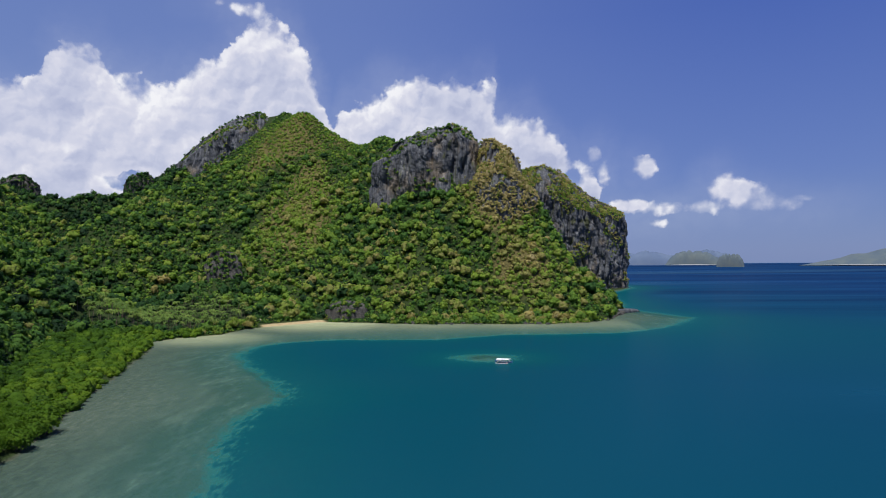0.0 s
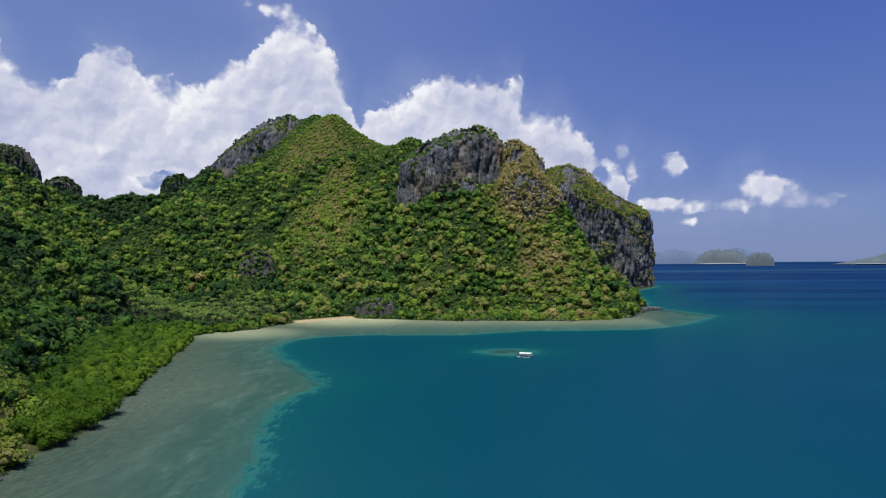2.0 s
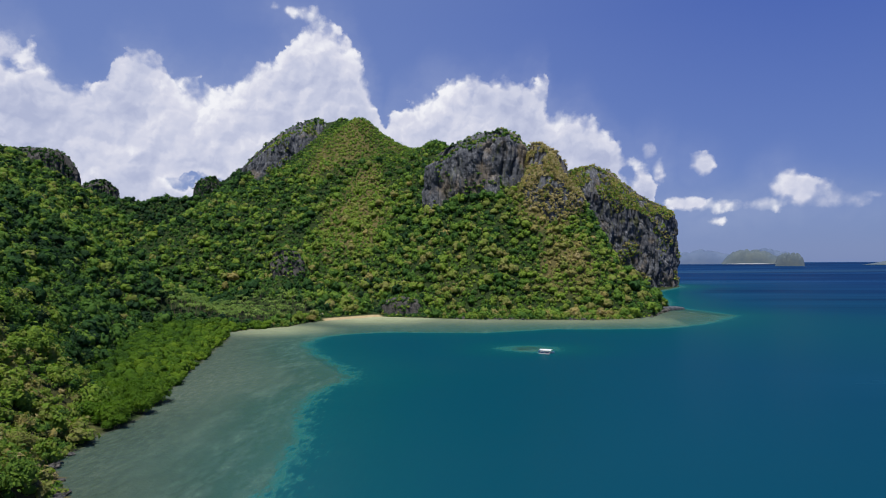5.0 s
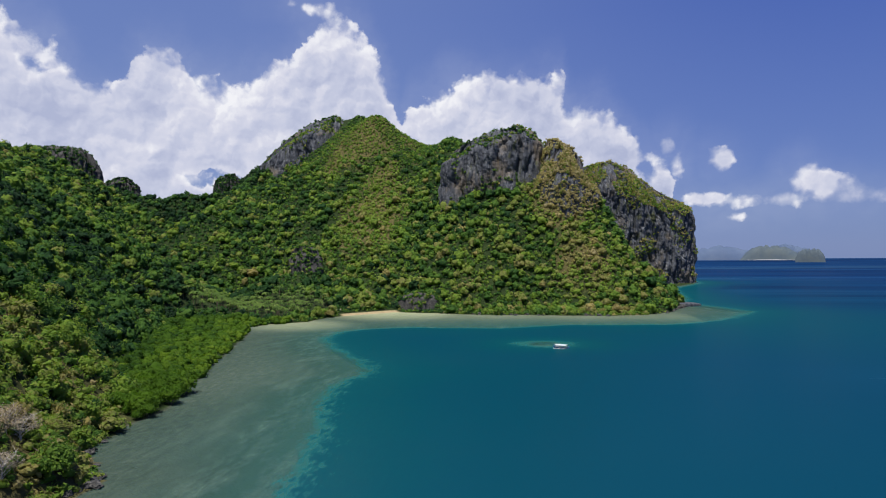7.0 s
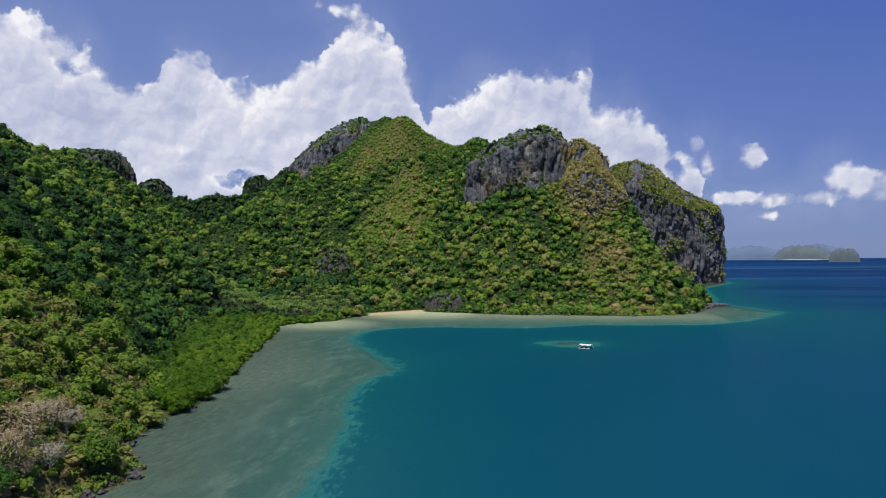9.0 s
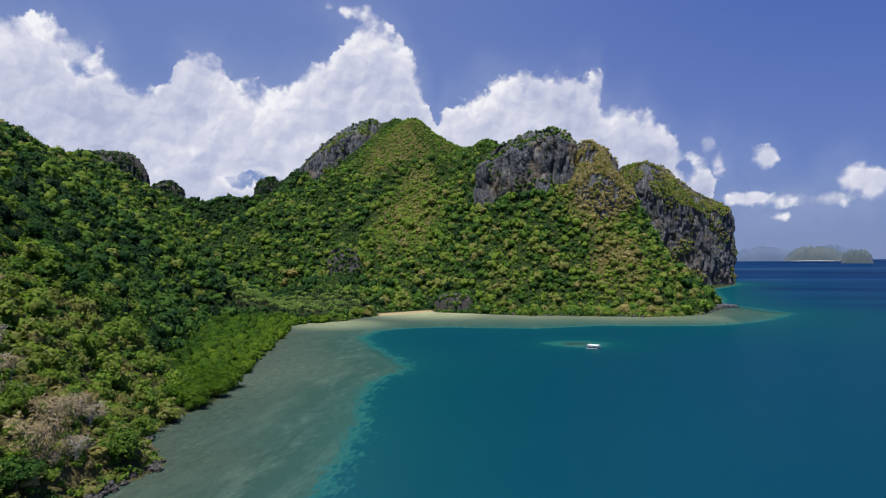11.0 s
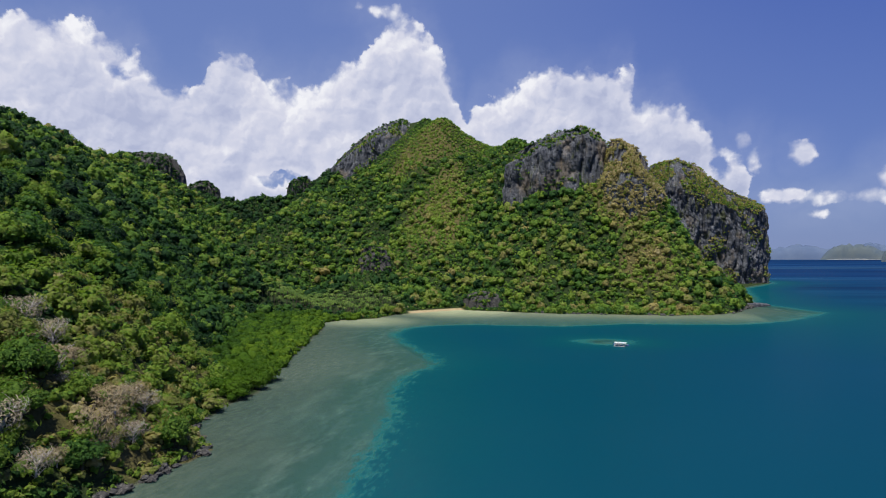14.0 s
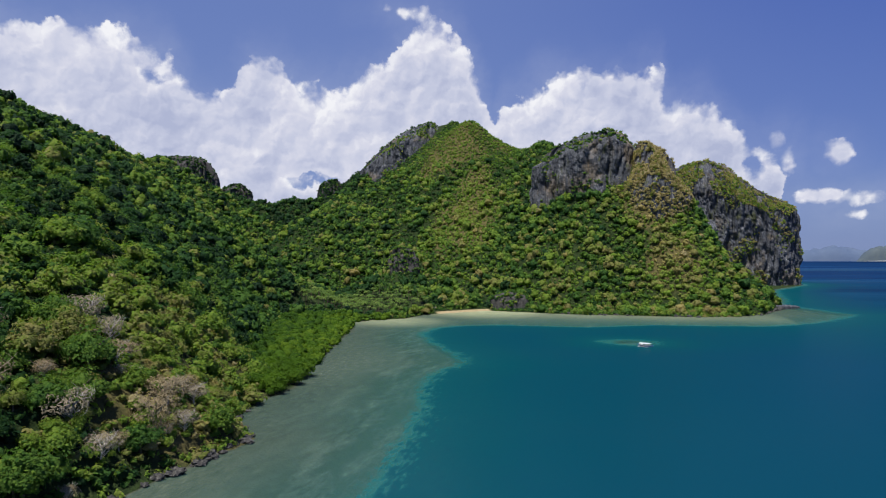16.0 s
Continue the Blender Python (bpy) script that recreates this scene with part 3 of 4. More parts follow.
def cliff(name, outline, top, base, label, step=3.5, rough=1.0, batter=0.06, dome=10.0, green=0.4, seed=0.0, cap_trees=True, shoulder=((0, 0), (1, 0)), parched=0.0, dense=1.0, mat=mat_rock):
    """A rock mass: columns and cracks over an outline, a scrubby shoulder that leans back, and a rounded top whose height runs along x by the profile top."""
    ring, along = smooth_ring(outline, step)
    n, mid = len(ring), ring.mean(0)
    tang = np.roll(ring, -1, 0) - np.roll(ring, 1, 0)
    out = np.stack([tang[:, 1], -tang[:, 0]], 1) / np.hypot(*tang.T)[:, None]
    if ((ring - mid) * out).sum() < 0:
        out = -out
    px, pz = [p[0] for p in top], [p[1] for p in top]
    rim = np.interp(ring[:, 0], px, pz) - dome
    slack = np.interp(ring[:, 0], [p[0] for p in shoulder], [p[1] for p in shoulder])
    rows = max(6, int((max(rim) - base) / step))
    size = rough * min(1.0, (max(pz) - base) / 70)
    verts, shrubs, caps = [], [], []
    for i in range(n):
        col = []
        for j in range(rows + 1):
            v = j / rows
            z = base + v * (rim[i] - base)
            x, y = ring[i]
            bend = 9 * noise.noise((x / 50, y / 50, z / 40 + seed))
            big = noise.noise((x / 40 + seed, y / 40, z / 170))
            pillar = abs(noise.noise(((x + bend) / 15, (y + bend) / 15 + seed, z / 190)))
            flute = abs(noise.noise(((x + bend) / 7.5 + 3, (y - bend) / 7.5, z / 50 + seed)))
            fine = noise.fractal((x / 8, y / 8, z / 15 + seed), 0.8, 2.0, 4)
            ledge = noise.noise((x / 28, z / 26, y / 28 + seed))
            off = size * (9 * big + 15 * min(pillar, 0.4) ** 0.7 + 6 * min(flute, 0.35) ** 0.6 + 2.6 * fine + 3.0 * ledge - 6.5) - batter * (z - base)
            lean = max(0.0, z - (rim[i] - slack[i] * (1 + 0.5 * big)))
            off -= min(0.5 * lean, 0.4 * math.hypot(x - mid[0], y - mid[1]))
            off -= 6 * max(0.0, v - 0.9) / 0.1 * size
            col.append((x + out[i, 0] * off, y + out[i, 1] * off, z))
            patch = noise.noise((x / 38 + 7, y / 38, z / 34 + seed)) + 0.45 * noise.noise((x / 12, y / 12, z / 9))
            odds = 0.075 if lean > 2 and patch > -0.25 else 0.035 if patch > 0.5 - green else 0.0
            if j > 1 and random.random() < odds * dense * step * step:
                shrubs.append((*col[-1], parched))
        verts.append(col)
    for f in (0.9, 0.78, 0.62, 0.45, 0.28, 0.12):
        for i in range(n):
            bx, by, bz = verts[i][rows]
            x, y = mid[0] + (bx - mid[0]) * f, mid[1] + (by - mid[1]) * f
            z = np.interp(x, px, pz) - dome * max(0, 1 - (1 - f) * 3.2) ** 1.5 + 2.0 * size * noise.noise((x / 16, y / 16, seed))
            verts[i].append((x, y, z))
            if cap_trees and random.random() < 0.75 * f * step / 5.5:
                caps.append((x + random.uniform(-1.5, 1.5), y + random.uniform(-1.5, 1.5), z, parched))
    if cap_trees:                                         # growth that spills over the rim
        caps.extend((*verts[i][rows - random.randrange(2)], parched) for i in range(n) if random.random() < step / 4.0)
    ny = rows + 7
    v = np.array(verts).reshape(-1, 3)
    me = mesh_from(name, v, grid_faces(n, ny, True)[:, ::-1], mat, False)
    ob = tagged(new(name, me), label, "cliff")
    CLIFFS.append((ob, shrubs, caps))
    CAPS.append((np.array(ring), px, pz))
    return ob


random.seed(4)
cliff("rock_bluff", [(-92, 826), (-60, 808), (-20, 797), (18, 788), (42, 798), (58, 830), (40, 890), (-30, 915), (-85, 880)],
      [(-95, 200), (-75, 207), (-45, 218), (-10, 228), (20, 231), (45, 225), (60, 216)], 120, "grey fluted limestone bluff crowned with green scrub", 1.7, 0.9, 0.04, 9, 0.12, 1.0,
      shoulder=((-95, 4), (-70, 16), (-40, 12), (0, 6), (60, 14)))
cliff("rock_bluff", [(-466, 1118), (-410, 1086), (-350, 1070), (-300, 1062), (-262, 1078), (-250, 1110), (-275, 1160), (-350, 1190), (-430, 1170)],
      [(-460, 236), (-425, 256), (-405, 270), (-372, 290), (-350, 301), (-312, 314), (-285, 317), (-250, 309)], 190, "shaded grey limestone crag below the wooded summit", 2.4, 0.8, 0.12, 9, 0.2, 5.0,
      shoulder=((-450, 6), (-350, 16), (-310, 30), (-250, 60)))
cliff("headland_cliff", [(105, 1440), (170, 1415), (235, 1422), (300, 1432), (350, 1446), (395, 1480), (424, 1510), (428, 1560), (390, 1640), (200, 1660), (100, 1580)],
      [(100, 240), (178, 268), (228, 278), (264, 264), (289, 240), (326, 213), (362, 196), (405, 183), (430, 172)], -8, "sheer dark limestone headland cliff streaked with scrub above the sea", 2.5, 1.35, 0.0, 8, 0.22, 9.0, dense=1.4,
      shoulder=((100, 70), (240, 70), (270, 55), (330, 42), (385, 26), (410, 8), (430, 4)), parched=0.2)
cliff("rock_bluff", [(22, 808), (38, 772), (62, 758), (88, 756), (106, 770), (112, 805), (104, 850), (35, 862)],
      [(22, 206), (41, 214), (61, 208), (78, 197), (90, 185), (112, 168)], 70, "grey and ochre limestone face under parched scrub", 1.7, 0.75, 0.03, 9, 0.85, 13.0, dense=3.2,
      shoulder=((22, 60), (60, 45), (112, 20)), parched=0.42)
# shoulder, knob and teeth: the dark rock colour stands in for their shade
cliff("rock_bluff", [(-548, 1095), (-520, 1072), (-490, 1066), (-468, 1090), (-490, 1125), (-535, 1120)],
      [(-548, 172), (-522, 203), (-492, 211), (-468, 213)], 120, "wooded limestone shoulder on the saddle, coloured dark for its shade", 2.6, 0.8, 0.12, 8, 1.1, 15.0, mat=mat_dark_rock, dense=2.2)
cliff("rock_bluff", [(-960, 1120), (-880, 1095), (-805, 1090), (-762, 1110), (-768, 1150), (-860, 1185), (-955, 1180)],
      [(-960, 280), (-868, 275), (-811, 270), (-786, 259), (-767, 244), (-752, 220)], 140, "jagged limestone knob on the skyline, coloured dark for its shade", 2.4, 1.1, 0.10, 6, 0.6, 17.0, mat=mat_dark_rock, dense=1.6)
cliff("rock_bluff", [(-745, 1098), (-722, 1085), (-692, 1082), (-672, 1098), (-690, 1115), (-735, 1118)],
      [(-745, 206), (-722, 207), (-700, 209), (-672, 200)], 140, "jagged limestone teeth on the skyline, coloured dark for their shade", 1.8, 1.5, 0.06, 3, 0.75, 21.0, mat=mat_dark_rock, dense=1.6)
cliff("rock_bluff", [(-128, 690), (-112, 681), (-88, 678), (-70, 684), (-72, 705), (-120, 712)],
      [(-128, 16), (-100, 22), (-70, 17)], -1, "small dark limestone outcrop behind the beach", 1.4, 0.8, 0.12, 4, 0.4, 25.0, mat=mat_dark_rock)
cliff("rock_bluff", [(-282, 735), (-254, 714), (-226, 718), (-220, 748), (-262, 766)],
      [(-282, 64), (-250, 76), (-220, 70)], 22, "dark rocky outcrop in the forest slope", 1.5, 1.0, 0.10, 6, 0.62, 29.0, dense=1.5, mat=mat_dark_rock)


cliff("rock_ledge", [(196, 770), (212, 776), (232, 792), (240, 804), (226, 806), (205, 800)],
      [(190, 5.5), (215, 4.5), (240, 2.5)], -1.5, "low dark rock ledge at the tip of the headland", 1.6, 0.55, 0.1, 1.2, 0.0, 33.0, cap_trees=False)


# ---------------------------------------------------------------- foliage built from leaf sprays
rng = np.random.default_rng(11)


def unit(v):
    return v / np.linalg.norm(v, axis=-1, keepdims=True)


def ball(level):
    b = bmesh.new()
    bmesh.ops.create_icosphere(b, subdivisions=level, radius=1)
    made = np.array([v.co[:] for v in b.verts]), np.array([[v.index for v in f.verts] for f in b.faces if max(v.co.z for v in f.verts) > -0.35])
    b.free()
    return made


BALLS = ball(1), ball(2), ball(3)


def sprays(centres, radii, heights, tints, cards, size, lobes=8, flat=0.6, body=0.8, fine=1, rough=None):
    """Crowns: a lumpy leafy body set all over with bent leaf sprays. Returns vertices, triangles, a tint for each vertex and which faces are smooth."""
    n = len(centres)
    lob = unit(rng.normal(size=(n, lobes, 3)))
    lob[..., 2] = np.abs(lob[..., 2]) * 0.95 - 0.2
    lob = unit(lob)
    pull = rng.uniform(0.82, 1.2, n)
    scale = np.stack([radii * pull, radii / pull, heights], 1)[:, None]
    girth = rng.uniform(0.85, 1.15, (n, lobes))

    def reach(d, uneven):
        near_lobe = np.einsum("nvk,nlk->nvl", d, lob)
        top = (np.clip(near_lobe, 0, 1) ** (4 if lobes < 10 else 9) * girth[:, None]).max(2)
        return 0.58 + 0.46 * top + uneven * rng.uniform(-1, 1, top.shape)

    out_v, out_f, out_t, out_s = [], [], [], []
    start = 0
    if body:
        BALL, BALL_FACES = BALLS[int(fine)]
        spin = rng.uniform(0, 6.28, n)
        c, s_ = np.cos(spin)[:, None], np.sin(spin)[:, None]
        d = np.stack([c * BALL[:, 0] - s_ * BALL[:, 1], s_ * BALL[:, 0] + c * BALL[:, 1], np.broadcast_to(BALL[:, 2], (n, len(BALL)))], 2)
        r = reach(d, rough or (0.20 if cards < 60 else 0.06))[..., None] * body
        p = centres[:, None] + d * r * scale * 1.0
        out_v.append(p.reshape(-1, 3))
        out_f.append((BALL_FACES[None] + np.arange(n)[:, None, None] * len(BALL)).reshape(-1, 3))
        out_t.append(np.repeat(tints, len(BALL)))
        out_s.append(np.ones(n * len(BALL_FACES), bool))
        start = n * len(BALL)
    d = unit(rng.normal(size=(n, cards, 3)))
    d[..., 2] = np.where(d[..., 2] < -0.5, -d[..., 2], d[..., 2])
    p = centres[:, None] + d * (reach(d, 0.0) * rng.uniform(0.78, 1.14, (n, cards)))[..., None] * scale
    nor = unit(1.1 * d + 0.42 * rng.normal(size=d.shape) + [0, 0, 0.35])
    a = unit(np.cross(nor, rng.normal(size=d.shape)))
    b = np.cross(nor, a)
    s = (size * radii)[:, None, None] * (0.6 + 0.8 * rng.random((n, cards, 1)))
    quad = np.stack([p - a * s, p - b * s * flat + nor * s * 0.3, p + a * s, p + b * s * flat + nor * s * 0.15], 2)
    q = np.arange(n * cards)[:, None] * 4 + start
    out_v.append(quad.reshape(-1, 3))
    out_f.append(np.concatenate([q + [0, 1, 3], q + [1, 2, 3]]))
    out_t.append(np.repeat(tints, cards * 4))
    out_s.append(np.zeros(2 * n * cards, bool))
    return np.concatenate(out_v), np.concatenate(out_f), np.concatenate(out_t), np.concatenate(out_s)


def clumped(c, r, h, t, k):
    """Splits each crown into k overlapping clumps of uneven size."""
    n = len(c)
    a = rng.uniform(0, 6.28, (n, 1)) + np.arange(k) * 6.28 / max(1, k - 1) + rng.normal(0, 0.35, (n, k))
    off = rng.uniform(0.38, 0.72, (n, k)) * (np.arange(k) > 0)
    up = np.where(np.arange(k) == 0, rng.uniform(0.15, 0.5, (n, k)), rng.uniform(-0.35, 0.25, (n, k)))
    size_ = np.where(np.arange(k) == 0, rng.uniform(0.62, 0.85, (n, k)), rng.uniform(0.45, 0.75, (n, k)))
    p = c[:, None] + np.stack([np.cos(a) * off * r[:, None], np.sin(a) * off * r[:, None], up * h[:, None]], 2)
    return p.reshape(-1, 3), (size_ * r[:, None]).ravel(), (size_ * h[:, None] * rng.uniform(0.75, 1.1, (n, k))).ravel(), (t[:, None] + rng.normal(0, 0.03, (n, k))).ravel()


def foliage(name, made, mat):
    v, f, t, sm = made
    me = mesh_from(name, v, f, mat, sm)
    attribute(me, "tint", t)
    return me


def spread(x0, x1, y0, y1, step, jitter=0.42):
    x, y = np.meshgrid(np.arange(x0, x1, step), np.arange(y0, y1, step), indexing="ij")
    y = y + (np.arange(len(x)) % 2 * step / 2)[:, None]
    x, y = x.ravel(), y.ravel()
    return x + rng.uniform(-jitter, jitter, x.size) * step, y + rng.uniform(-jitter, jitter, x.size) * step


def in_mangrove(x, y, ds):
    """The belt of mangrove along the inner shore."""
    wide = np.interp(y, [165, 200, 250, 300, 340, 430, 500, 530, 555], [0, 15, 34, 48, 54, 66, 66, 50, 10]) + 5 * lumps(x, y, 60, 4)
    return (y > 165) & (y < 555) & (ds < wide) & (x < -100)


def in_palms(x, y, ds):
    return (((x + 285) / 108) ** 2 + ((y - 618) / 66) ** 2 < 1) & (ds > 14) & (ground_height(x, y) < 24)


def in_cliff(x, y):
    hit, low = np.zeros(x.shape, bool), ground_height(x, y)
    for ring, hx0, hz0 in CAPS:
        hit |= (signed([tuple(p) for p in ring[:: max(1, len(ring) // 24)]], x, y) > 9) & (low < np.interp(x, hx0, hz0) - 5)
    return hit


tx, ty = spread(-840, 250, -70, 1190, 7.4, 0.62)
hx_, hy_ = spread(-140, 240, 640, 900, 10.0, 0.6)        # steep headland: more trees to the plan's square metre
tx, ty = np.r_[tx, hx_], np.r_[ty, hy_]
keep = signed(SHORE, tx, ty) > 2.5
tx, ty = tx[keep], ty[keep]
ds = signed(SHORE, tx, ty)
tz = ground_height(tx, ty)
e = 3.0
gx_, gy_ = (ground_height(tx + e, ty) - ground_height(tx - e, ty)) / (2 * e), (ground_height(tx, ty + e) - ground_height(tx, ty - e)) / (2 * e)
slope = np.hypot(gx_, gy_)
dry = dryness(tx, ty)
outcrop = (np.hypot((tx + 248) / 26, (ty - 710) / 16) < 1) | (np.hypot((tx + 102) / 30, (ty - 680) / 14) < 1)
beach = (np.hypot((tx + 146) / 36, (ty - 652) / 44) < 1) & (ds < 9)
ok = ~in_mangrove(tx, ty, ds) & ~beach & ~outcrop & ~in_cliff(tx, ty) & (slope < 5.0) & ~(in_palms(tx, ty, ds) & (rng.random(tx.size) < 0.6))
# the far side of the hills is thinner
ridge = np.full(tx.size, -1.0)                           # how far the ground in between hides a tree from the bay
for u in np.linspace(0.3, 0.97, 24):
    ridge = np.maximum(ridge, ground_height(u * tx, -40 + u * (ty + 40)) - (60 + u * (tz + 4 - 60)))
behind = (ridge > 6) | (ty > 1130) | (tx < -800) | ((gy_ < -0.2) & (ty > 860)) | ((gx_ > 0.3) & (tx < -450))
ok &= ~(behind & (rng.random(tx.size) < 0.85))
ok &= ~((np.hypot(tx, ty + 40) < 330) & (rng.random(tx.size) < 0.10))
tx, ty, tz, ds, dry, slope = (a[ok] for a in (tx, ty, tz, ds, dry, slope))
rad = (2.3 + 4.8 * rng.random(tx.size) ** 1.9) * (1 - 0.20 * np.clip(dry, 0, 1)) * np.where(rng.random(tx.size) < 0.06, 1.35, 1.0) * np.where(in_palms(tx, ty, ds), 0.38, 1.0)
hgt = rad * rng.uniform(0.85, 1.3, tx.size)
stand = rad * (0.15 + 0.85 * rng.random(tx.size) ** 1.4) * (1 - 0.35 * dry)
high = (ty > 960) & (tz > 215)                            # wind-clipped growth on the summits
rad, hgt = np.where(high, np.minimum(rad, 3.6), rad), np.where(high, np.minimum(hgt, 2.6), hgt)
stand = np.minimum(stand, np.where(high, 0.6, 4.0))
# west slope tinted darker: dense evergreen leaves, plus shadow between crowns put into colour
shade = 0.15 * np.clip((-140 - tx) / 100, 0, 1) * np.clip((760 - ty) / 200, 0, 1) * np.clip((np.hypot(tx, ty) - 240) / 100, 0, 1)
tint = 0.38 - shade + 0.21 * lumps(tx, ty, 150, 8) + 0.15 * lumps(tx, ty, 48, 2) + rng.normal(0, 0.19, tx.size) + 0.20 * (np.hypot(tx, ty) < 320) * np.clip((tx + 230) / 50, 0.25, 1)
tint = np.minimum(tint, 0.64)
tint = tint * (1 - dry) + dry * np.where(tx > -60, rng.normal(0.76, 0.14, tx.size), rng.normal(0.66, 0.10, tx.size)) + 0.16 * (rng.random(tx.size) < 0.04)
# saddle and west skyline: shade put into the leaves as a lower tint
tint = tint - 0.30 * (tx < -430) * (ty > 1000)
tint = np.clip(np.where((rng.random(tx.size) < 0.015), rng.uniform(0.62, 0.74, tx.size), tint), 0.02, 0.98)
tint = np.where(in_palms(tx, ty, ds), np.clip(tint - 0.2, 0.05, 0.28), tint)
for lx, ly, lr, lv in ((-147, 190, 9, 0.60), (-259, 224, 15, 0.55), (-380, 662, 8, 0.62), (-118, 112, 7, 0.60)):     # lone lime green trees
    tint = np.where(np.hypot(tx - lx, ty - ly) < lr, lv, tint)
belt = np.hypot((tx + 262) / 85, (ty - 706) / 20) < 1
tint = np.where(belt, 0.10 + 0.05 * rng.random(tx.size), tint)
near = (tx > -300) & (ty < 300)
dist = np.hypot(tx, ty + 40)
rad = rad * np.where(near & (dist < 330), 1.15, 1.0)
own = near & (dist < np.sort(dist[near])[min(270, near.sum() - 1)])


def forest(sel, clumps, level, cards, size, name, label):
    """Rounded crowns, each with its own lobes and a fringe of leaves, in one sheet of canopy."""
    sets, at = [], 0
    for some, more in ((sel & (rad >= 4.4), 1), (sel & (rad < 4.4), 0)):
        c, r, h, t = np.stack([tx[some], ty[some], tz[some] + stand[some]], 1), rad[some], hgt[some], tint[some]
        if clumps:
            c, r, h, t = clumped(c, r, h, t, clumps + 2 * more)
        v, f, t, sm = sprays(c, r, h, t, cards, size, 5 if clumps else 16, 0.6, 0.70 if clumps else 0.87, level - 1 + (more and not clumps), 0.2 if clumps else 0.20)
        sets.append((v, f + at, t, sm))
        at += len(v)
    me = foliage(name, tuple(np.concatenate(q) for q in zip(*sets)), mat_leaf)
    return tagged(new(name, me), label, "forest", kind="stuff")


rest = ~own
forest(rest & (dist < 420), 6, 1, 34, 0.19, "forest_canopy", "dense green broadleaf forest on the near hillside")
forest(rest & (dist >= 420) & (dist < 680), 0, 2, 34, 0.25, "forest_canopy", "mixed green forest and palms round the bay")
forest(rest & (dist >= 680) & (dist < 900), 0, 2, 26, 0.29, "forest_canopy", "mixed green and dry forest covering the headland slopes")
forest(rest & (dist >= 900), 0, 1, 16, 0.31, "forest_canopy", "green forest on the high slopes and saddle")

# the lower storey that fills the gaps, and parched scrub on the spurs
wx, wy = spread(-700, 250, 330, 1130, 4.3, 0.6)
wds = signed(SHORE, wx, wy)
k = (wds > 3) & ~in_mangrove(wx, wy, wds)
wx, wy, wds = wx[k], wy[k], wds[k]
wz = ground_height(wx, wy)
hid = np.full(wx.size, -1.0)
for u in np.linspace(0.5, 0.97, 12):
    hid = np.maximum(hid, ground_height(u * wx, -40 + u * (wy + 40)) - (60 + u * (wz + 3 - 60)))
k = (hid < 4) & ~in_cliff(wx, wy) & ~in_palms(wx, wy, wds) & ~((np.hypot((wx + 146) / 36, (wy - 652) / 44) < 1) & (wds < 9))
wx, wy, wz = wx[k], wy[k], wz[k]
wdry = dryness(wx, wy)
wt = 0.33 + 0.17 * lumps(wx, wy, 150, 8) + 0.12 * lumps(wx, wy, 48, 2) + rng.normal(0, 0.13, wx.size)
# the last term paints the saddle's shade into the tint
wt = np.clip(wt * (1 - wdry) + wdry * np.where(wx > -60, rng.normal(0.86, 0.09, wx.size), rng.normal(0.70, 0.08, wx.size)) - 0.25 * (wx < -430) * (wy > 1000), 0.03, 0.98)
wr = rng.uniform(1.8, 3.9, wx.size)
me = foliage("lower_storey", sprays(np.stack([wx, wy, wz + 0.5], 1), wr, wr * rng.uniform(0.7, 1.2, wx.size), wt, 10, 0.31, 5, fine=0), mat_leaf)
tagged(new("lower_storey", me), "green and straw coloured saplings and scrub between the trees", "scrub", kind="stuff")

ux, uy = spread(-330, -104, -70, 330, 4.2)
uds = signed(SHORE, ux, uy)
k = (uds > 0.8) & ~in_mangrove(ux, uy, uds)
ux, uy, uds = ux[k], uy[k], uds[k]
cx2, cy2 = spread(-150, -100, -70, 172, 2.7, 0.6)        # scrub hanging over the near shore
cd = signed(SHORE, cx2, cy2)
k = (cd > 0.0) & (cd < 13)
ux, uy = np.r_[ux, cx2[k]], np.r_[uy, cy2[k]]
bx2, by2 = spread(-250, 200, 500, 800, 3.4, 0.6)         # and along the bay's shore
bd = signed(SHORE, bx2, by2)
kb = (bd > np.where(np.hypot((bx2 + 146) / 36, (by2 - 652) / 44) < 1, 7.5, 0.8)) & (bd < 20)
ux, uy = np.r_[ux, bx2[kb]], np.r_[uy, by2[kb]]
ur = np.r_[rng.uniform(1.8, 4.0, len(uds)), rng.uniform(1.5, 2.9, k.sum()), rng.uniform(1.4, 3.2, kb.sum())]
me = foliage("undergrowth", sprays(np.stack([ux, uy, ground_height(ux, uy) + 0.6], 1), ur, ur * 0.8, np.clip(0.34 + 0.34 * dryness(ux, uy) + rng.normal(0, 0.17, len(ux)), 0, 1), 15, 0.25, 5, fine=0), mat_leaf)
tagged(new("undergrowth", me), "tangled green and brown undergrowth along slope and shore", "undergrowth", kind="stuff")

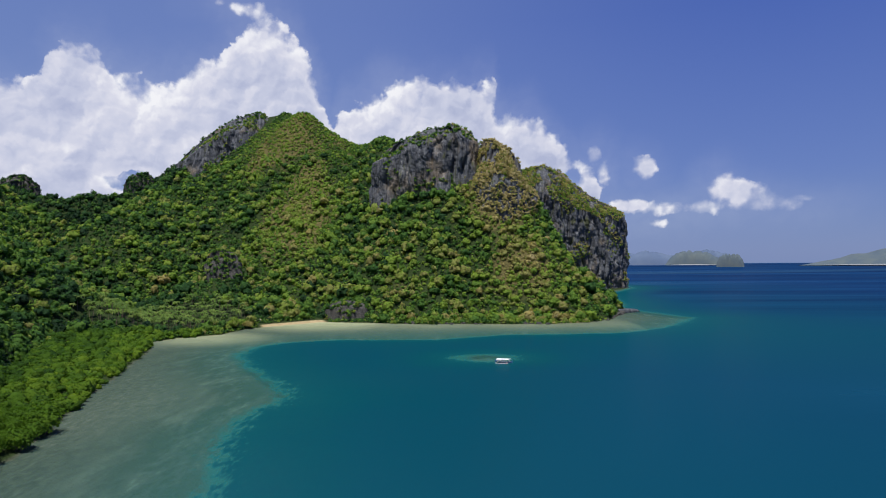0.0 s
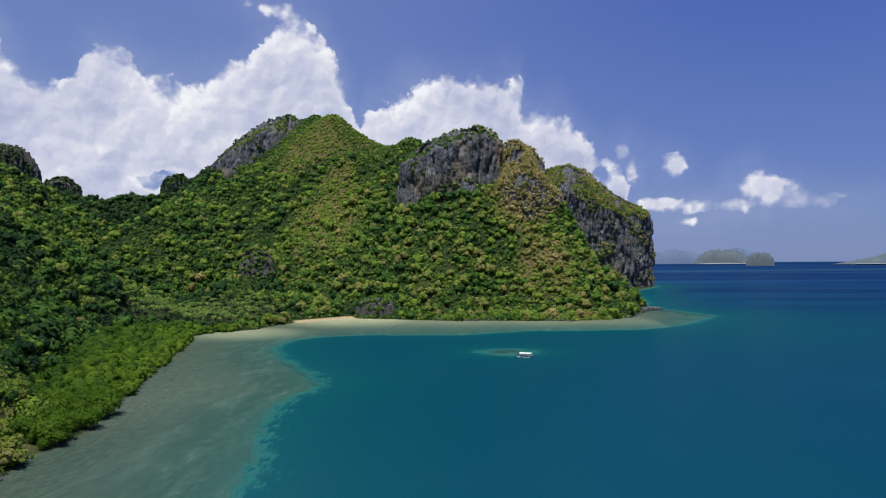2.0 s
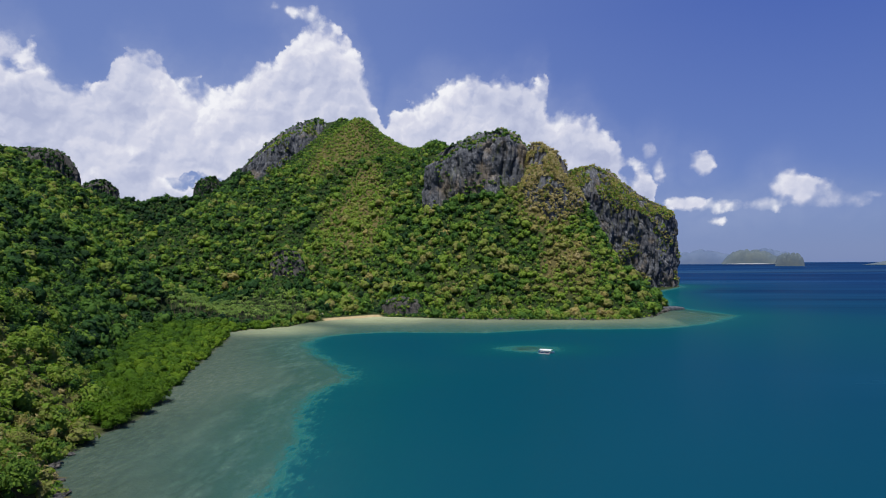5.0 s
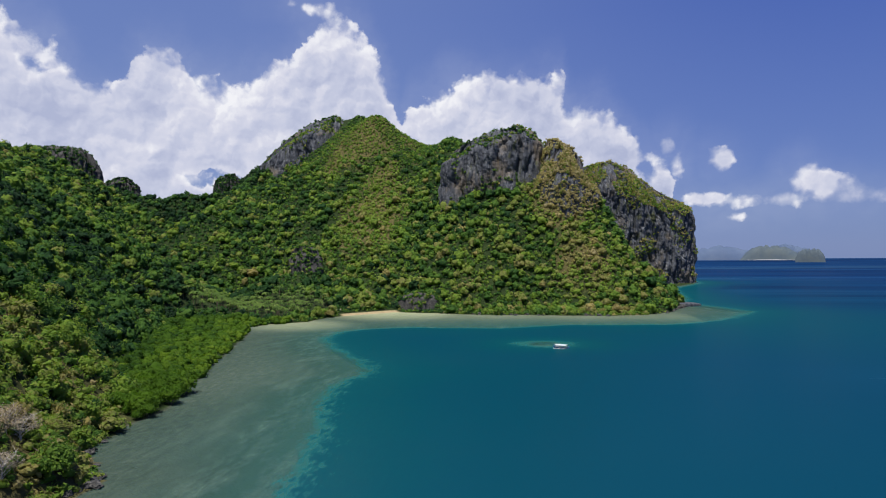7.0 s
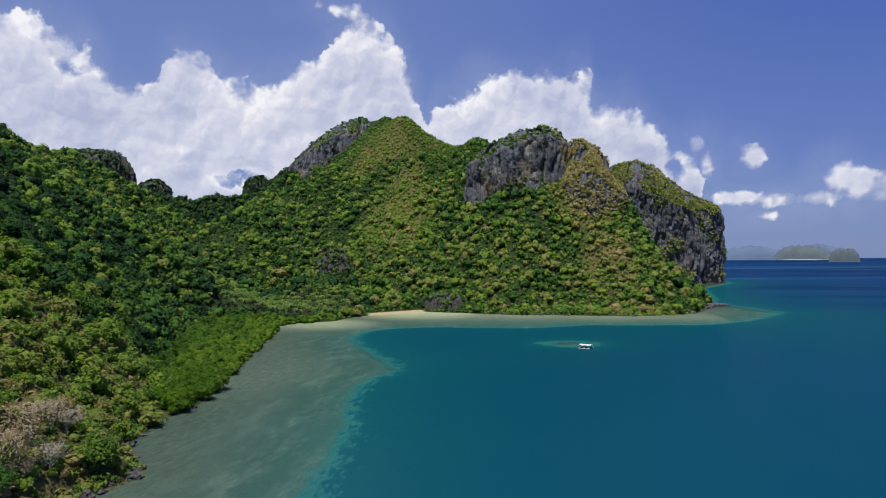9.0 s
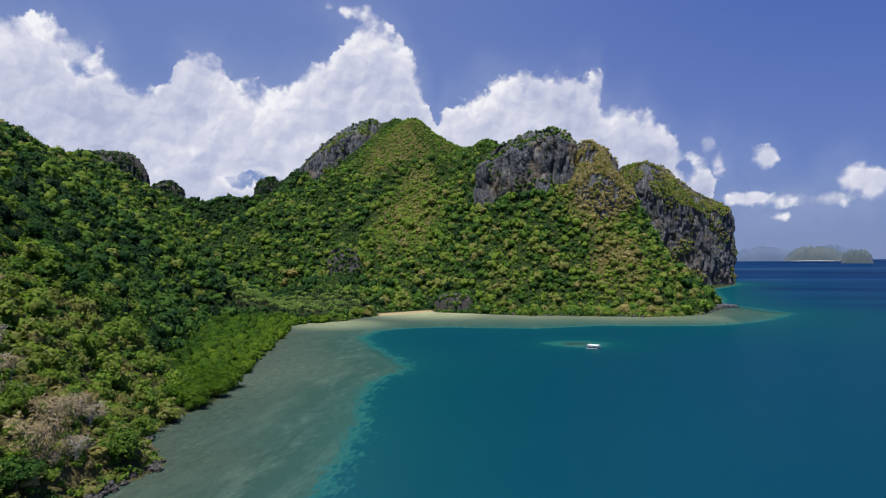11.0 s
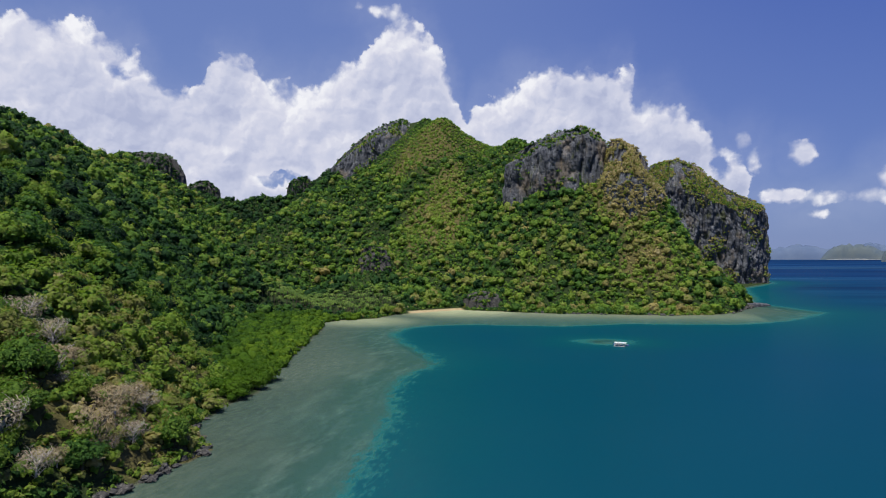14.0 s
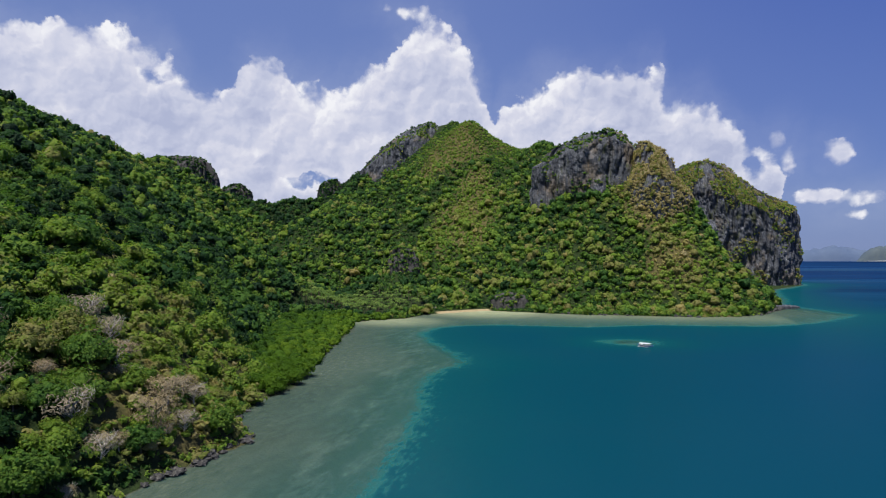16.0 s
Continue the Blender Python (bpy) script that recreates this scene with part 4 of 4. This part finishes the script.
# scrub on the cliff walls, ledges and tops
for rock, shrubs, caps in CLIFFS:
    for name, spots, lo, hi, squash, cards, leaf in (("ledge_scrub", shrubs, 1.3, 3.4, 0.85, 13, 0.36), ("crown_scrub", caps, 1.8, 3.9, 0.75, 20, 0.30)):
        if not spots:
            continue
        sx = np.array(spots)
        cr = rng.uniform(lo, hi, len(sx)) * np.where(sx[:, 1] > 1300, 1.3, 1.0)
        # scrub west of x = -440 has shade painted in by a lower tint
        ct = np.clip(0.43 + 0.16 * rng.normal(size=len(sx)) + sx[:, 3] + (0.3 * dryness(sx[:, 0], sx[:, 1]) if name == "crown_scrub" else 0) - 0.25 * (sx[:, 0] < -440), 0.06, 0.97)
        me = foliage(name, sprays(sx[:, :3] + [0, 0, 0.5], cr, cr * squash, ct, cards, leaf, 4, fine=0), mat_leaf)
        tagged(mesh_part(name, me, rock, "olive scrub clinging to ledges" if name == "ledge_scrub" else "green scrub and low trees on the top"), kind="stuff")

# mangrove belt
mx, my = spread(-330, -120, 160, 560, 4.9, 0.7)
ms = signed(SHORE, mx, my)
k = in_mangrove(mx, my, ms) & (ms > -0.5)
mx, my, ms = mx[k], my[k], ms[k]
mz = np.maximum(ground_height(mx, my), 0)
mr = 2.0 + 3.2 * rng.random(len(mx)) ** 1.5
mh = mr * rng.uniform(0.75, 1.15, len(mx))
mt = np.clip(0.48 + 0.20 * lumps(mx, my, 55, 6) + rng.normal(0, 0.17, len(mx)) - 0.25 * np.clip((ms - 22) / 20, 0, 1) + 0.12 * (ms < 8), 0.02, 0.98)
mup = 1.0 + 1.6 * np.clip(ms / 25, 0, 1) + rng.uniform(-0.4, 0.9, len(mx))
mown = np.hypot(mx, my) < np.sort(np.hypot(mx, my))[60]
me = foliage("mangrove_belt", sprays(np.stack([mx, my, mz + mup], 1)[~mown], mr[~mown], mh[~mown], mt[~mown], 40, 0.13), mat_mangrove)
tagged(new("mangrove_belt", me), "dense bright green mangrove belt along the shallow shore", "mangroves", kind="stuff")


# single plants near the camera's way
def leafy(name, cards, size, mat, radius, up, squash, tintv, lobes=9, body=0.72, flat=0.6):
    return foliage(name, sprays(np.array([[0, 0, up]]), np.array([radius]), np.array([radius * squash]), np.array([tintv]), cards, size, lobes, flat, body), mat)


def limbs(bm, foot, top, girth, spread_r, count, depth, seed):
    """Limbs that fork upwards from a trunk's top."""
    r = random.Random(seed)
    for k in range(count):
        a = 2 * math.pi * (k + r.random() * 0.7) / count
        reach = spread_r * r.uniform(0.6, 1.0)
        mid = Vector(top) + Vector((math.cos(a) * reach * 0.45, math.sin(a) * reach * 0.45, reach * r.uniform(0.3, 0.6)))
        end = mid + Vector((math.cos(a + r.uniform(-0.5, 0.5)) * reach * 0.55, math.sin(a + r.uniform(-0.5, 0.5)) * reach * 0.55, reach * r.uniform(0.15, 0.6)))
        tube(bm, [top, mid, end], [girth * 1.3, girth * 0.85, girth * 0.3], 5)
        if depth:
            limbs(bm, top, mid, girth * 0.45, spread_r * 0.6, 3, depth - 1, seed * 7 + k)
            limbs(bm, top, end, girth * 0.25, spread_r * 0.4, 3, 0, seed * 11 + k)


def tree_thing(kind, k):
    """A tree at the origin: tapered trunk with limbs, and a crown."""
    root = new(kind)
    r = random.Random(k)
    if kind == "bare_tree":
        bm = bmesh.new()
        h = 3.2
        tube(bm, [(0, 0, -1.8), (0.15, 0, h * 0.5), (0.3, 0.1, h)], [0.28, 0.22, 0.18], 6)
        part("trunk", bm, mat_grey_bark, root)
        bm = bmesh.new()
        limbs(bm, None, (0.3, 0.1, h), 0.11, 3.6, 6, 1, k + 3)
        limbs(bm, None, (0.15, 0, h * 0.6), 0.09, 3.0, 4, 1, k + 9)
        limbs(bm, None, (0.2, 0, h * 0.3), 0.06, 2.6, 4, 1, k + 15)
        part("branch_crown", bm, mat_twig if k % 4 == 0 else mat_grey_bark, root, "leafless twisted limbs")
        mesh_part("sparse_leaves", leafy("sparse_leaves", 760, 0.095, mat_twig if k % 2 else mat_dry_leaf, 3.8, h + 0.9, 0.7, 0.84 + 0.1 * r.random(), 9, 0, 0.16), root, "thin dry brown leaves")
    else:
        big = 4.2
        bm = bmesh.new()
        tube(bm, [(0, 0, -1.5), (0.1, 0.1, 1.2), (0.25, 0.0, 3.0)], [0.34, 0.26, 0.18], 7)
        limbs(bm, None, (0.25, 0, 3.0), 0.15, 3.2, 5, 0, k + 21)
        part("trunk", bm, mat_bark, root)
        c, cr_, ch_, ct_ = clumped(np.array([[0, 0, 4.0]]), np.array([big]), np.array([big * r.uniform(0.75, 0.98)]), np.zeros(1), 8 + k % 3)
        mesh_part("crown", foliage("crown", sprays(c, cr_, ch_, ct_, 140, 0.112, 5, 0.5, 0.72, 0), mat_leaf), root)
    return root


random.seed(21)
kinds = []
for level, tv in enumerate((0.16, 0.28, 0.40, 0.52, 0.64, 0.82)):
    for k in range(2):
        proto = tree_thing("broadleaf_tree", 10 * level + k)
        crown_me = [o for o in proto.children if o.name.startswith("crown")][0].data
        crown_me.attributes["tint"].data.foreach_set("value", np.full(len(crown_me.vertices), tv, np.float32))
        words = {0: "dark green leafy broadleaf tree on the near slope", 1: "deep green broadleaf tree with a rounded crown", 2: "green broadleaf tree with a lumpy crown",
                 3: "fresh green broadleaf tree on the hillside", 4: "lime green sunlit broadleaf tree", 5: "parched brownish tree among green ones"}[level]
        tagged(proto, words, "tree", "trees of the near hillside")
        kinds.append((tv, proto))
bares = [tagged(tree_thing("bare_tree", 200 + k), "leafless grey tree with twisted limbs on the slope", "tree", "bare trees of the near hillside") for k in range(4)]
used = set()
for i in np.nonzero(own)[0]:
    bare = random.random() < 0.08 + 0.50 * dry[i]
    scale = rad[i] / 4.2 * 1.08
    if bare:
        proto = random.choice(bares)
        scale *= 1.05
    else:
        proto = min(kinds, key=lambda p: abs(p[0] - tint[i]) + 0.1 * random.random())[1]
    m = Matrix.Translation((tx[i], ty[i], tz[i] - scale * (random.uniform(0.0, 0.5) if bare else random.uniform(0.9, 2.3)))) @ Matrix.Rotation(random.uniform(0, 6.28), 4, "Z")
    if proto.name not in used:
        used.add(proto.name)
        thing = proto
        thing.matrix_basis = m
    else:
        thing = copy_thing(proto, m)
    thing.scale = (scale, scale, scale * random.uniform(0.9, 1.15))
for x, y, k, tall in ((-199, 588, 8, 1.5), (-189, 600, 9, 1.7), (-181, 612, 10, 1.3), (-150, 676, 9, 1.4), (-120, 690, 8, 1.2)):
    thing = copy_thing(kinds[k][1], Matrix.Translation((x, y, float(ground_height(x, y)) - 0.6)) @ Matrix.Rotation(k * 1.3 + x, 4, "Z"))
    thing.scale = (tall, tall, tall * 0.9)
    tagged(thing, "pale olive spreading tree at the edge of the beach", "tree", "trees behind the beach")
for x, y, k, tall in ((57, 655, 10, 1.2), (64, 658, 11, 1.0), (112, 658, 11, 1.4), (122, 663, 10, 1.2), (98, 655, 10, 0.9), (28, 656, 8, 1.1), (150, 672, 8, 1.1)):
    thing = copy_thing(kinds[k][1], Matrix.Translation((x, y, float(ground_height(x, y)) - 0.8 * tall)) @ Matrix.Rotation(k * 0.9 + x, 4, "Z"))
    thing.scale = (tall, tall, tall * 1.1)
    tagged(thing, "straw coloured bushy tree above the rocky waterline", "tree", "shore trees of the headland")
for x, y, k, tall in ((-175, 231, 8, 1.15), (-170, 224, 9, 0.9), (-112, 116, 8, 0.55), (-116, 112, 9, 0.5), (-154, 140, 8, 0.9)):
    thing = copy_thing(kinds[k][1], Matrix.Translation((x, y, float(ground_height(x, y)) - 0.4 * tall)) @ Matrix.Rotation(k * 0.7 + x, 4, "Z"))
    thing.scale = (tall, tall, tall)
    tagged(thing, "bright lime green bushy tree on the near shore", "tree", "lime green trees")
for tv, proto in kinds:
    if proto.name not in used:
        for o in (*proto.children_recursive, proto):
            bpy.data.objects.remove(o)
for proto in bares:
    if proto.name not in used:
        for o in (*proto.children_recursive, proto):
            bpy.data.objects.remove(o)


def mangrove_thing(k):
    root = new("mangrove_bush")
    bm = bmesh.new()
    for j in range(5):
        a = 1.26 * j + k
        tube(bm, [(math.cos(a) * 0.9, math.sin(a) * 0.9, -0.7), (math.cos(a) * 0.5, math.sin(a) * 0.5, 0.5), (0.05 * j, 0, 1.3)], [0.05, 0.07, 0.09], 5)
    part("stilt_root_base", bm, mat_bark, root)
    mesh_part("crown", leafy("crown", 360, 0.085, mat_mangrove, 2.9, 1.7, 0.72, 0.5, 7), root)
    return tagged(root, "bright green mangrove bush standing at the water's edge", "mangrove", "mangroves along the shore")


bushes = [mangrove_thing(k) for k in range(3)]
for n_, i in enumerate(np.nonzero(mown)[0]):
    m = Matrix.Translation((mx[i], my[i], mz[i])) @ Matrix.Rotation(random.uniform(0, 6.28), 4, "Z")
    if n_ < 3:
        thing = bushes[n_]
        thing.matrix_basis = m
    else:
        thing = copy_thing(bushes[n_ % 3], m)
    thing.scale = (mr[i] / 2.3,) * 3


# coconut palms behind the beach
def palm_thing(k):
    root = new("coconut_palm")
    r = random.Random(k)
    h = r.uniform(8.5, 12.5)
    lean = r.uniform(-1.2, 1.2)
    bm = bmesh.new()
    tube(bm, [(0, 0, -0.5), (lean * 0.2, 0, h * 0.4), (lean, 0.2, h)], [0.24, 0.17, 0.13], 6)
    part("trunk", bm, mat_bark, root)
    bm = bmesh.new()
    for j in range(15):
        a, rise = 2 * math.pi * j / 15 + r.uniform(-0.2, 0.2), r.uniform(-0.1, 1.5)
        prev = None
        for q in range(6):
            u = q / 5
            rr_, zz = 3.7 * u, rise * 1.9 * u - 2.7 * u * u
            c = Vector((lean + math.cos(a) * rr_, 0.2 + math.sin(a) * rr_, h + zz))
            wv = Vector((-math.sin(a), math.cos(a), 0)) * (0.44 * math.sin(math.pi * min(0.95, u * 0.85 + 0.1)))
            droop = Vector((0, 0, -0.28 * math.sin(math.pi * u)))
            cur = [bm.verts.new(c - wv + droop), bm.verts.new(c), bm.verts.new(c + wv + droop)]
            if prev:
                bm.faces.new((prev[0], prev[1], cur[1], cur[0]))
                bm.faces.new((prev[1], prev[2], cur[2], cur[1]))
            prev = cur
    fr = part("crown", bm, mat_palm, root, "arching feathery fronds")
    attribute(fr.data, "tint", np.full(len(fr.data.vertices), (0.12, 0.28, 0.42, 0.58)[k]))
    return tagged(root, "tall coconut palm with arching green fronds", "palm", "palms of the grove")


px_, py_ = spread(-385, -160, 552, 690, 8.4, 0.6)
pk = in_palms(px_, py_, signed(SHORE, px_, py_)) & (ground_height(px_, py_) < 24)
px_, py_ = px_[pk], py_[pk]
pzz = ground_height(px_, py_)
palms = [palm_thing(k) for k in range(4)]
for n_ in range(len(px_)):
    m = Matrix.Translation((px_[n_], py_[n_], pzz[n_])) @ Matrix.Rotation(random.uniform(0, 6.28), 4, "Z")
    if n_ < 4:
        thing = palms[n_]
        thing.matrix_basis = m
    else:
        thing = copy_thing(palms[n_ % 4], m)
    thing.scale = (random.uniform(0.85, 1.15),) * 3


# shore rocks
def rock_mesh(k):
    bm = bmesh.new()
    bmesh.ops.create_icosphere(bm, subdivisions=3, radius=1)
    for v in bm.verts:
        q = v.co * 1.4 + Vector((k * 5.1, 0, 0))
        v.co *= 1 + 0.5 * noise.noise(q) + 0.32 * noise.noise(q * 2.7) + 0.16 * noise.noise(q * 6)
        v.co.z *= 0.75
    me = bpy.data.meshes.new("shore_rock")
    bm.to_mesh(me)
    bm.free()
    me.materials.append(mat_dark_rock)
    return me


rocks = [rock_mesh(k) for k in range(5)]
random.seed(8)
spots = []
for (a, b, count, lo, hi) in (((-112, 30), (-111, 80), 9, 1.2, 2.6), ((-111, 80), (-107, 122), 12, 1.2, 3.0), ((-107, 122), (-128, 145), 9, 1.0, 2.4), ((-128, 145), (-134, 175), 4, 0.7, 1.6),
                              ((-45, 653), (25, 648), 9, 1.2, 2.8), ((25, 648), (107, 645), 14, 1.2, 3.0), ((107, 645), (174, 690), 12, 1.2, 3.0),
                              ((174, 690), (198, 752), 10, 1.4, 3.2), ((198, 752), (216, 790), 12, 2.0, 5.0), ((216, 790), (228, 800), 6, 2.0, 4.5)):
    for k in range(count):
        t = random.random()
        spots.append((a[0] + t * (b[0] - a[0]) + random.uniform(-2, 2), a[1] + t * (b[1] - a[1]) + random.uniform(-2, 2), random.uniform(lo, hi)))
for x, y, r in spots:
    ob = new("shore_rock", random.choice(rocks))
    ob.matrix_basis = Matrix.Translation((x, y, 0.1 * r)) @ Matrix.Rotation(random.uniform(0, 6.28), 4, "Z") @ Matrix.Diagonal((r, r * random.uniform(0.7, 1.1), r * random.uniform(0.6, 1.0), 1))
    tagged(ob, "dark weathered limestone boulder at the waterline", "rock", "rocks along the shore")


# ---------------------------------------------------------------- the outrigger boat
def outrigger_boat(m):
    boat = new("outrigger_boat")
    L, Wd = 6.6, 0.95
    bm = bmesh.new()
    rings = []
    for i in range(13):
        u = -1 + 2 * i / 12
        w = Wd * (1 - abs(u) ** 2.6) + 0.04
        lift = 0.9 * abs(u) ** 3
        x = u * L
        rings.append([bm.verts.new((x, sy * w * f, z + lift * k)) for sy, f, z, k in ((-1, 1, 0.95, 1), (-1, 0.8, 0.2, 0.8), (-1, 0.2, -0.35, 0.6), (1, 0.2, -0.35, 0.6), (1, 0.8, 0.2, 0.8), (1, 1, 0.95, 1))])
    for a, b in zip(rings, rings[1:]):
        for k in range(5):
            bm.faces.new((a[k], b[k], b[k + 1], a[k + 1]))
        bm.faces.new((a[5], b[5], b[0], a[0]))
    bm.faces.new(rings[0])
    bm.faces.new(rings[-1][::-1])
    hull = part("hull", bm, mat_hullblue, boat, "dark blue painted hull")
    bm = bmesh.new()
    for sy in (-1, 1):
        tube(bm, [(-L * 0.9, sy * 0.35, 1.25), (-L * 0.4, sy * 0.95, 0.86), (L * 0.4, sy * 0.95, 0.86), (L * 0.9, sy * 0.35, 1.25)], [0.06] * 4, 6)
    part("gunwale", bm, mat_white, hull, "white painted gunwale")
    bm = bmesh.new()
    nx, ny = 14, 6
    vs = [[bm.verts.new((-4.7 + 9.4 * i / nx, -2.5 + 5.0 * j / ny, 2.25 + 0.75 * math.sin(math.pi * j / ny) ** 0.8 + 0.04 * math.sin(i * 2.2))) for j in range(ny + 1)] for i in range(nx + 1)]
    for i in range(nx):
        for j in range(ny):
            bm.faces.new((vs[i][j], vs[i + 1][j], vs[i + 1][j + 1], vs[i][j + 1]))
    bmesh.ops.solidify(bm, geom=bm.faces[:], thickness=0.07)
    part("canopy", bm, mat_canvas, boat, "white canvas sun canopy")
    for x in (-4.0, -1.4, 1.4, 4.0):
        for sy in (-1, 1):
            bm = bmesh.new()
            tube(bm, [(x, sy * 0.85, 0.8), (x, sy * 1.5, 2.85)], [0.05, 0.05], 6)
            part("canopy_post", bm, mat_bamboo, boat)
    for x in (-3.6, 0.0, 3.6):
        bm = bmesh.new()
        tube(bm, [(x, -5.0, 0.12), (x, -4.2, 0.75), (x, -1, 1.15), (x, 1, 1.15), (x, 4.2, 0.75), (x, 5.0, 0.12)], [0.10, 0.12, 0.13, 0.13, 0.12, 0.10], 6)
        part("outrigger_arm", bm, mat_bamboo, boat)
    for sy in (-1, 1):
        bm = bmesh.new()
        tube(bm, [(-5.0, sy * 5.0, 0.35), (-4.0, sy * 5.0, 0.1), (4.0, sy * 5.0, 0.1), (5.0, sy * 5.0, 0.4)], [0.06, 0.10, 0.10, 0.06], 8)
        part("outrigger_float", bm, mat_white, boat, "white outrigger float")
    for x in (-2.6, 0.2, 2.6):
        part("bench", box(bmesh.new(), x - 0.25, x + 0.25, -0.85, 0.85, 0.78, 0.86, 0.02), mat_bamboo, boat)
    part("wheelhouse", box(bmesh.new(), -3.6, -2.2, -0.7, 0.7, 0.9, 2.2, 0.06), mat_white, boat)
    boat.matrix_basis = m
    return tagged(boat, "white outrigger tour boat with a canvas canopy moored in the bay", "boat")


outrigger_boat(pose(36, 398, 0, 0, 0, -24) @ Matrix.Scale(0.84, 4))


# a hut on the beach
def beach_hut(m):
    hut = new("beach_hut")
    for x in (-2, 2):
        for y in (-1.5, 1.5):
            bm = bmesh.new()
            tube(bm, [(x, y, -0.6), (x, y, 2.3)], [0.1, 0.08], 6)
            part("post", bm, mat_bamboo, hut)
    bm = bmesh.new()
    a = [bm.verts.new(p) for p in ((-2.8, -2.3, 2.1), (2.8, -2.3, 2.1), (2.2, 0, 3.6), (-2.2, 0, 3.6), (2.8, 2.3, 2.1), (-2.8, 2.3, 2.1))]
    for f in ((0, 1, 2, 3), (3, 2, 4, 5), (0, 3, 5), (1, 4, 2)):
        bm.faces.new([a[k] for k in f])
    bmesh.ops.solidify(bm, geom=bm.faces[:], thickness=0.15)
    part("roof", bm, mat_thatch, hut, "pale weathered thatch roof")
    part("floor_deck", box(bmesh.new(), -2.1, 2.1, -1.6, 1.6, 0.3, 0.42, 0.02), mat_bamboo, hut)
    hut.matrix_basis = m
    return tagged(hut, "small open beach hut with a pale thatch roof", "hut")


hx, hy = -178, 636
beach_hut(pose(hx, hy, float(ground_height(hx, hy)), 0, 0, 35))


# ---------------------------------------------------------------- distant islands
def island(name, az, dist_, half_w, height, mat, label, beach=False, skew=0.0, seed=0.0, domed=0.0):
    """A far island: az in degrees from +y to the right."""
    c = Vector((math.sin(radians(az)), math.cos(radians(az)), 0)) * dist_
    side = Vector((math.cos(radians(az)), -math.sin(radians(az)), 0))
    z0 = float(sea_level(dist_)) - 3
    n1, n2 = 70, 14
    vs = []
    for i in range(n1 + 1):
        u = -1 + 2 * i / n1
        prof = (1 - abs(u) ** (2.2 + 1.6 * domed)) ** (0.9 - 0.3 * domed) * (1 if domed else 0.8 + 0.25 * noise.noise((u * 1.6 + seed, seed, 0)) + 0.06 * noise.noise((u * 6 + seed, 0, seed))) * (1 + skew * u)
        for j in range(n2 + 1):
            w = -1 + 2 * j / n2
            h = max(0, prof) * height * (1 - w * w) ** 0.8 * (1 + 0.15 * noise.noise((u * 9 + seed, w * 4, 0)))
            vs.append(c + side * (u * half_w) + Vector((c.x, c.y, 0)).normalized() * (w * half_w * 0.35) + Vector((0, 0, z0 + h)))
    me = mesh_from(name, np.array(vs), grid_faces(n1 + 1, n2 + 1), mat, True)
    ob = tagged(new(name, me), label, "island")
    if beach:
        bm = bmesh.new()
        tube(bm, [c + side * (k * half_w) - Vector((c.x, c.y, 0)).normalized() * half_w * 0.35 + Vector((0, 0, z0 + 3)) for k in (-0.8, -0.3, 0.2, 0.7)], [1, 4, 4, 1], 6)
        part("beach", bm, mat_farbeach, ob, "thin pale beach")
    return ob


island("far_island", 23.45, 4250, 76, 76, mat_far_haze, "small domed green islet in the open sea", seed=1.0, domed=1.0)
island("far_island", 20.8, 4640, 185, 92, mat_far_haze, "green wooded island with a pale beach", True, seed=2.0, domed=0.25, skew=-0.15)
island("far_ridge", 16.9, 4700, 300, 108, mat_farther_haze, "blue hazy island ridge on the horizon", seed=3.3)
island("far_ridge", 22.0, 4720, 190, 105, mat_farther_haze, "blue hazy island ridge on the horizon", seed=4.7)
island("far_island", 36.5, 4600, 640, 105, mat_far_haze, "long low wooded island on the horizon", True, seed=6.0)
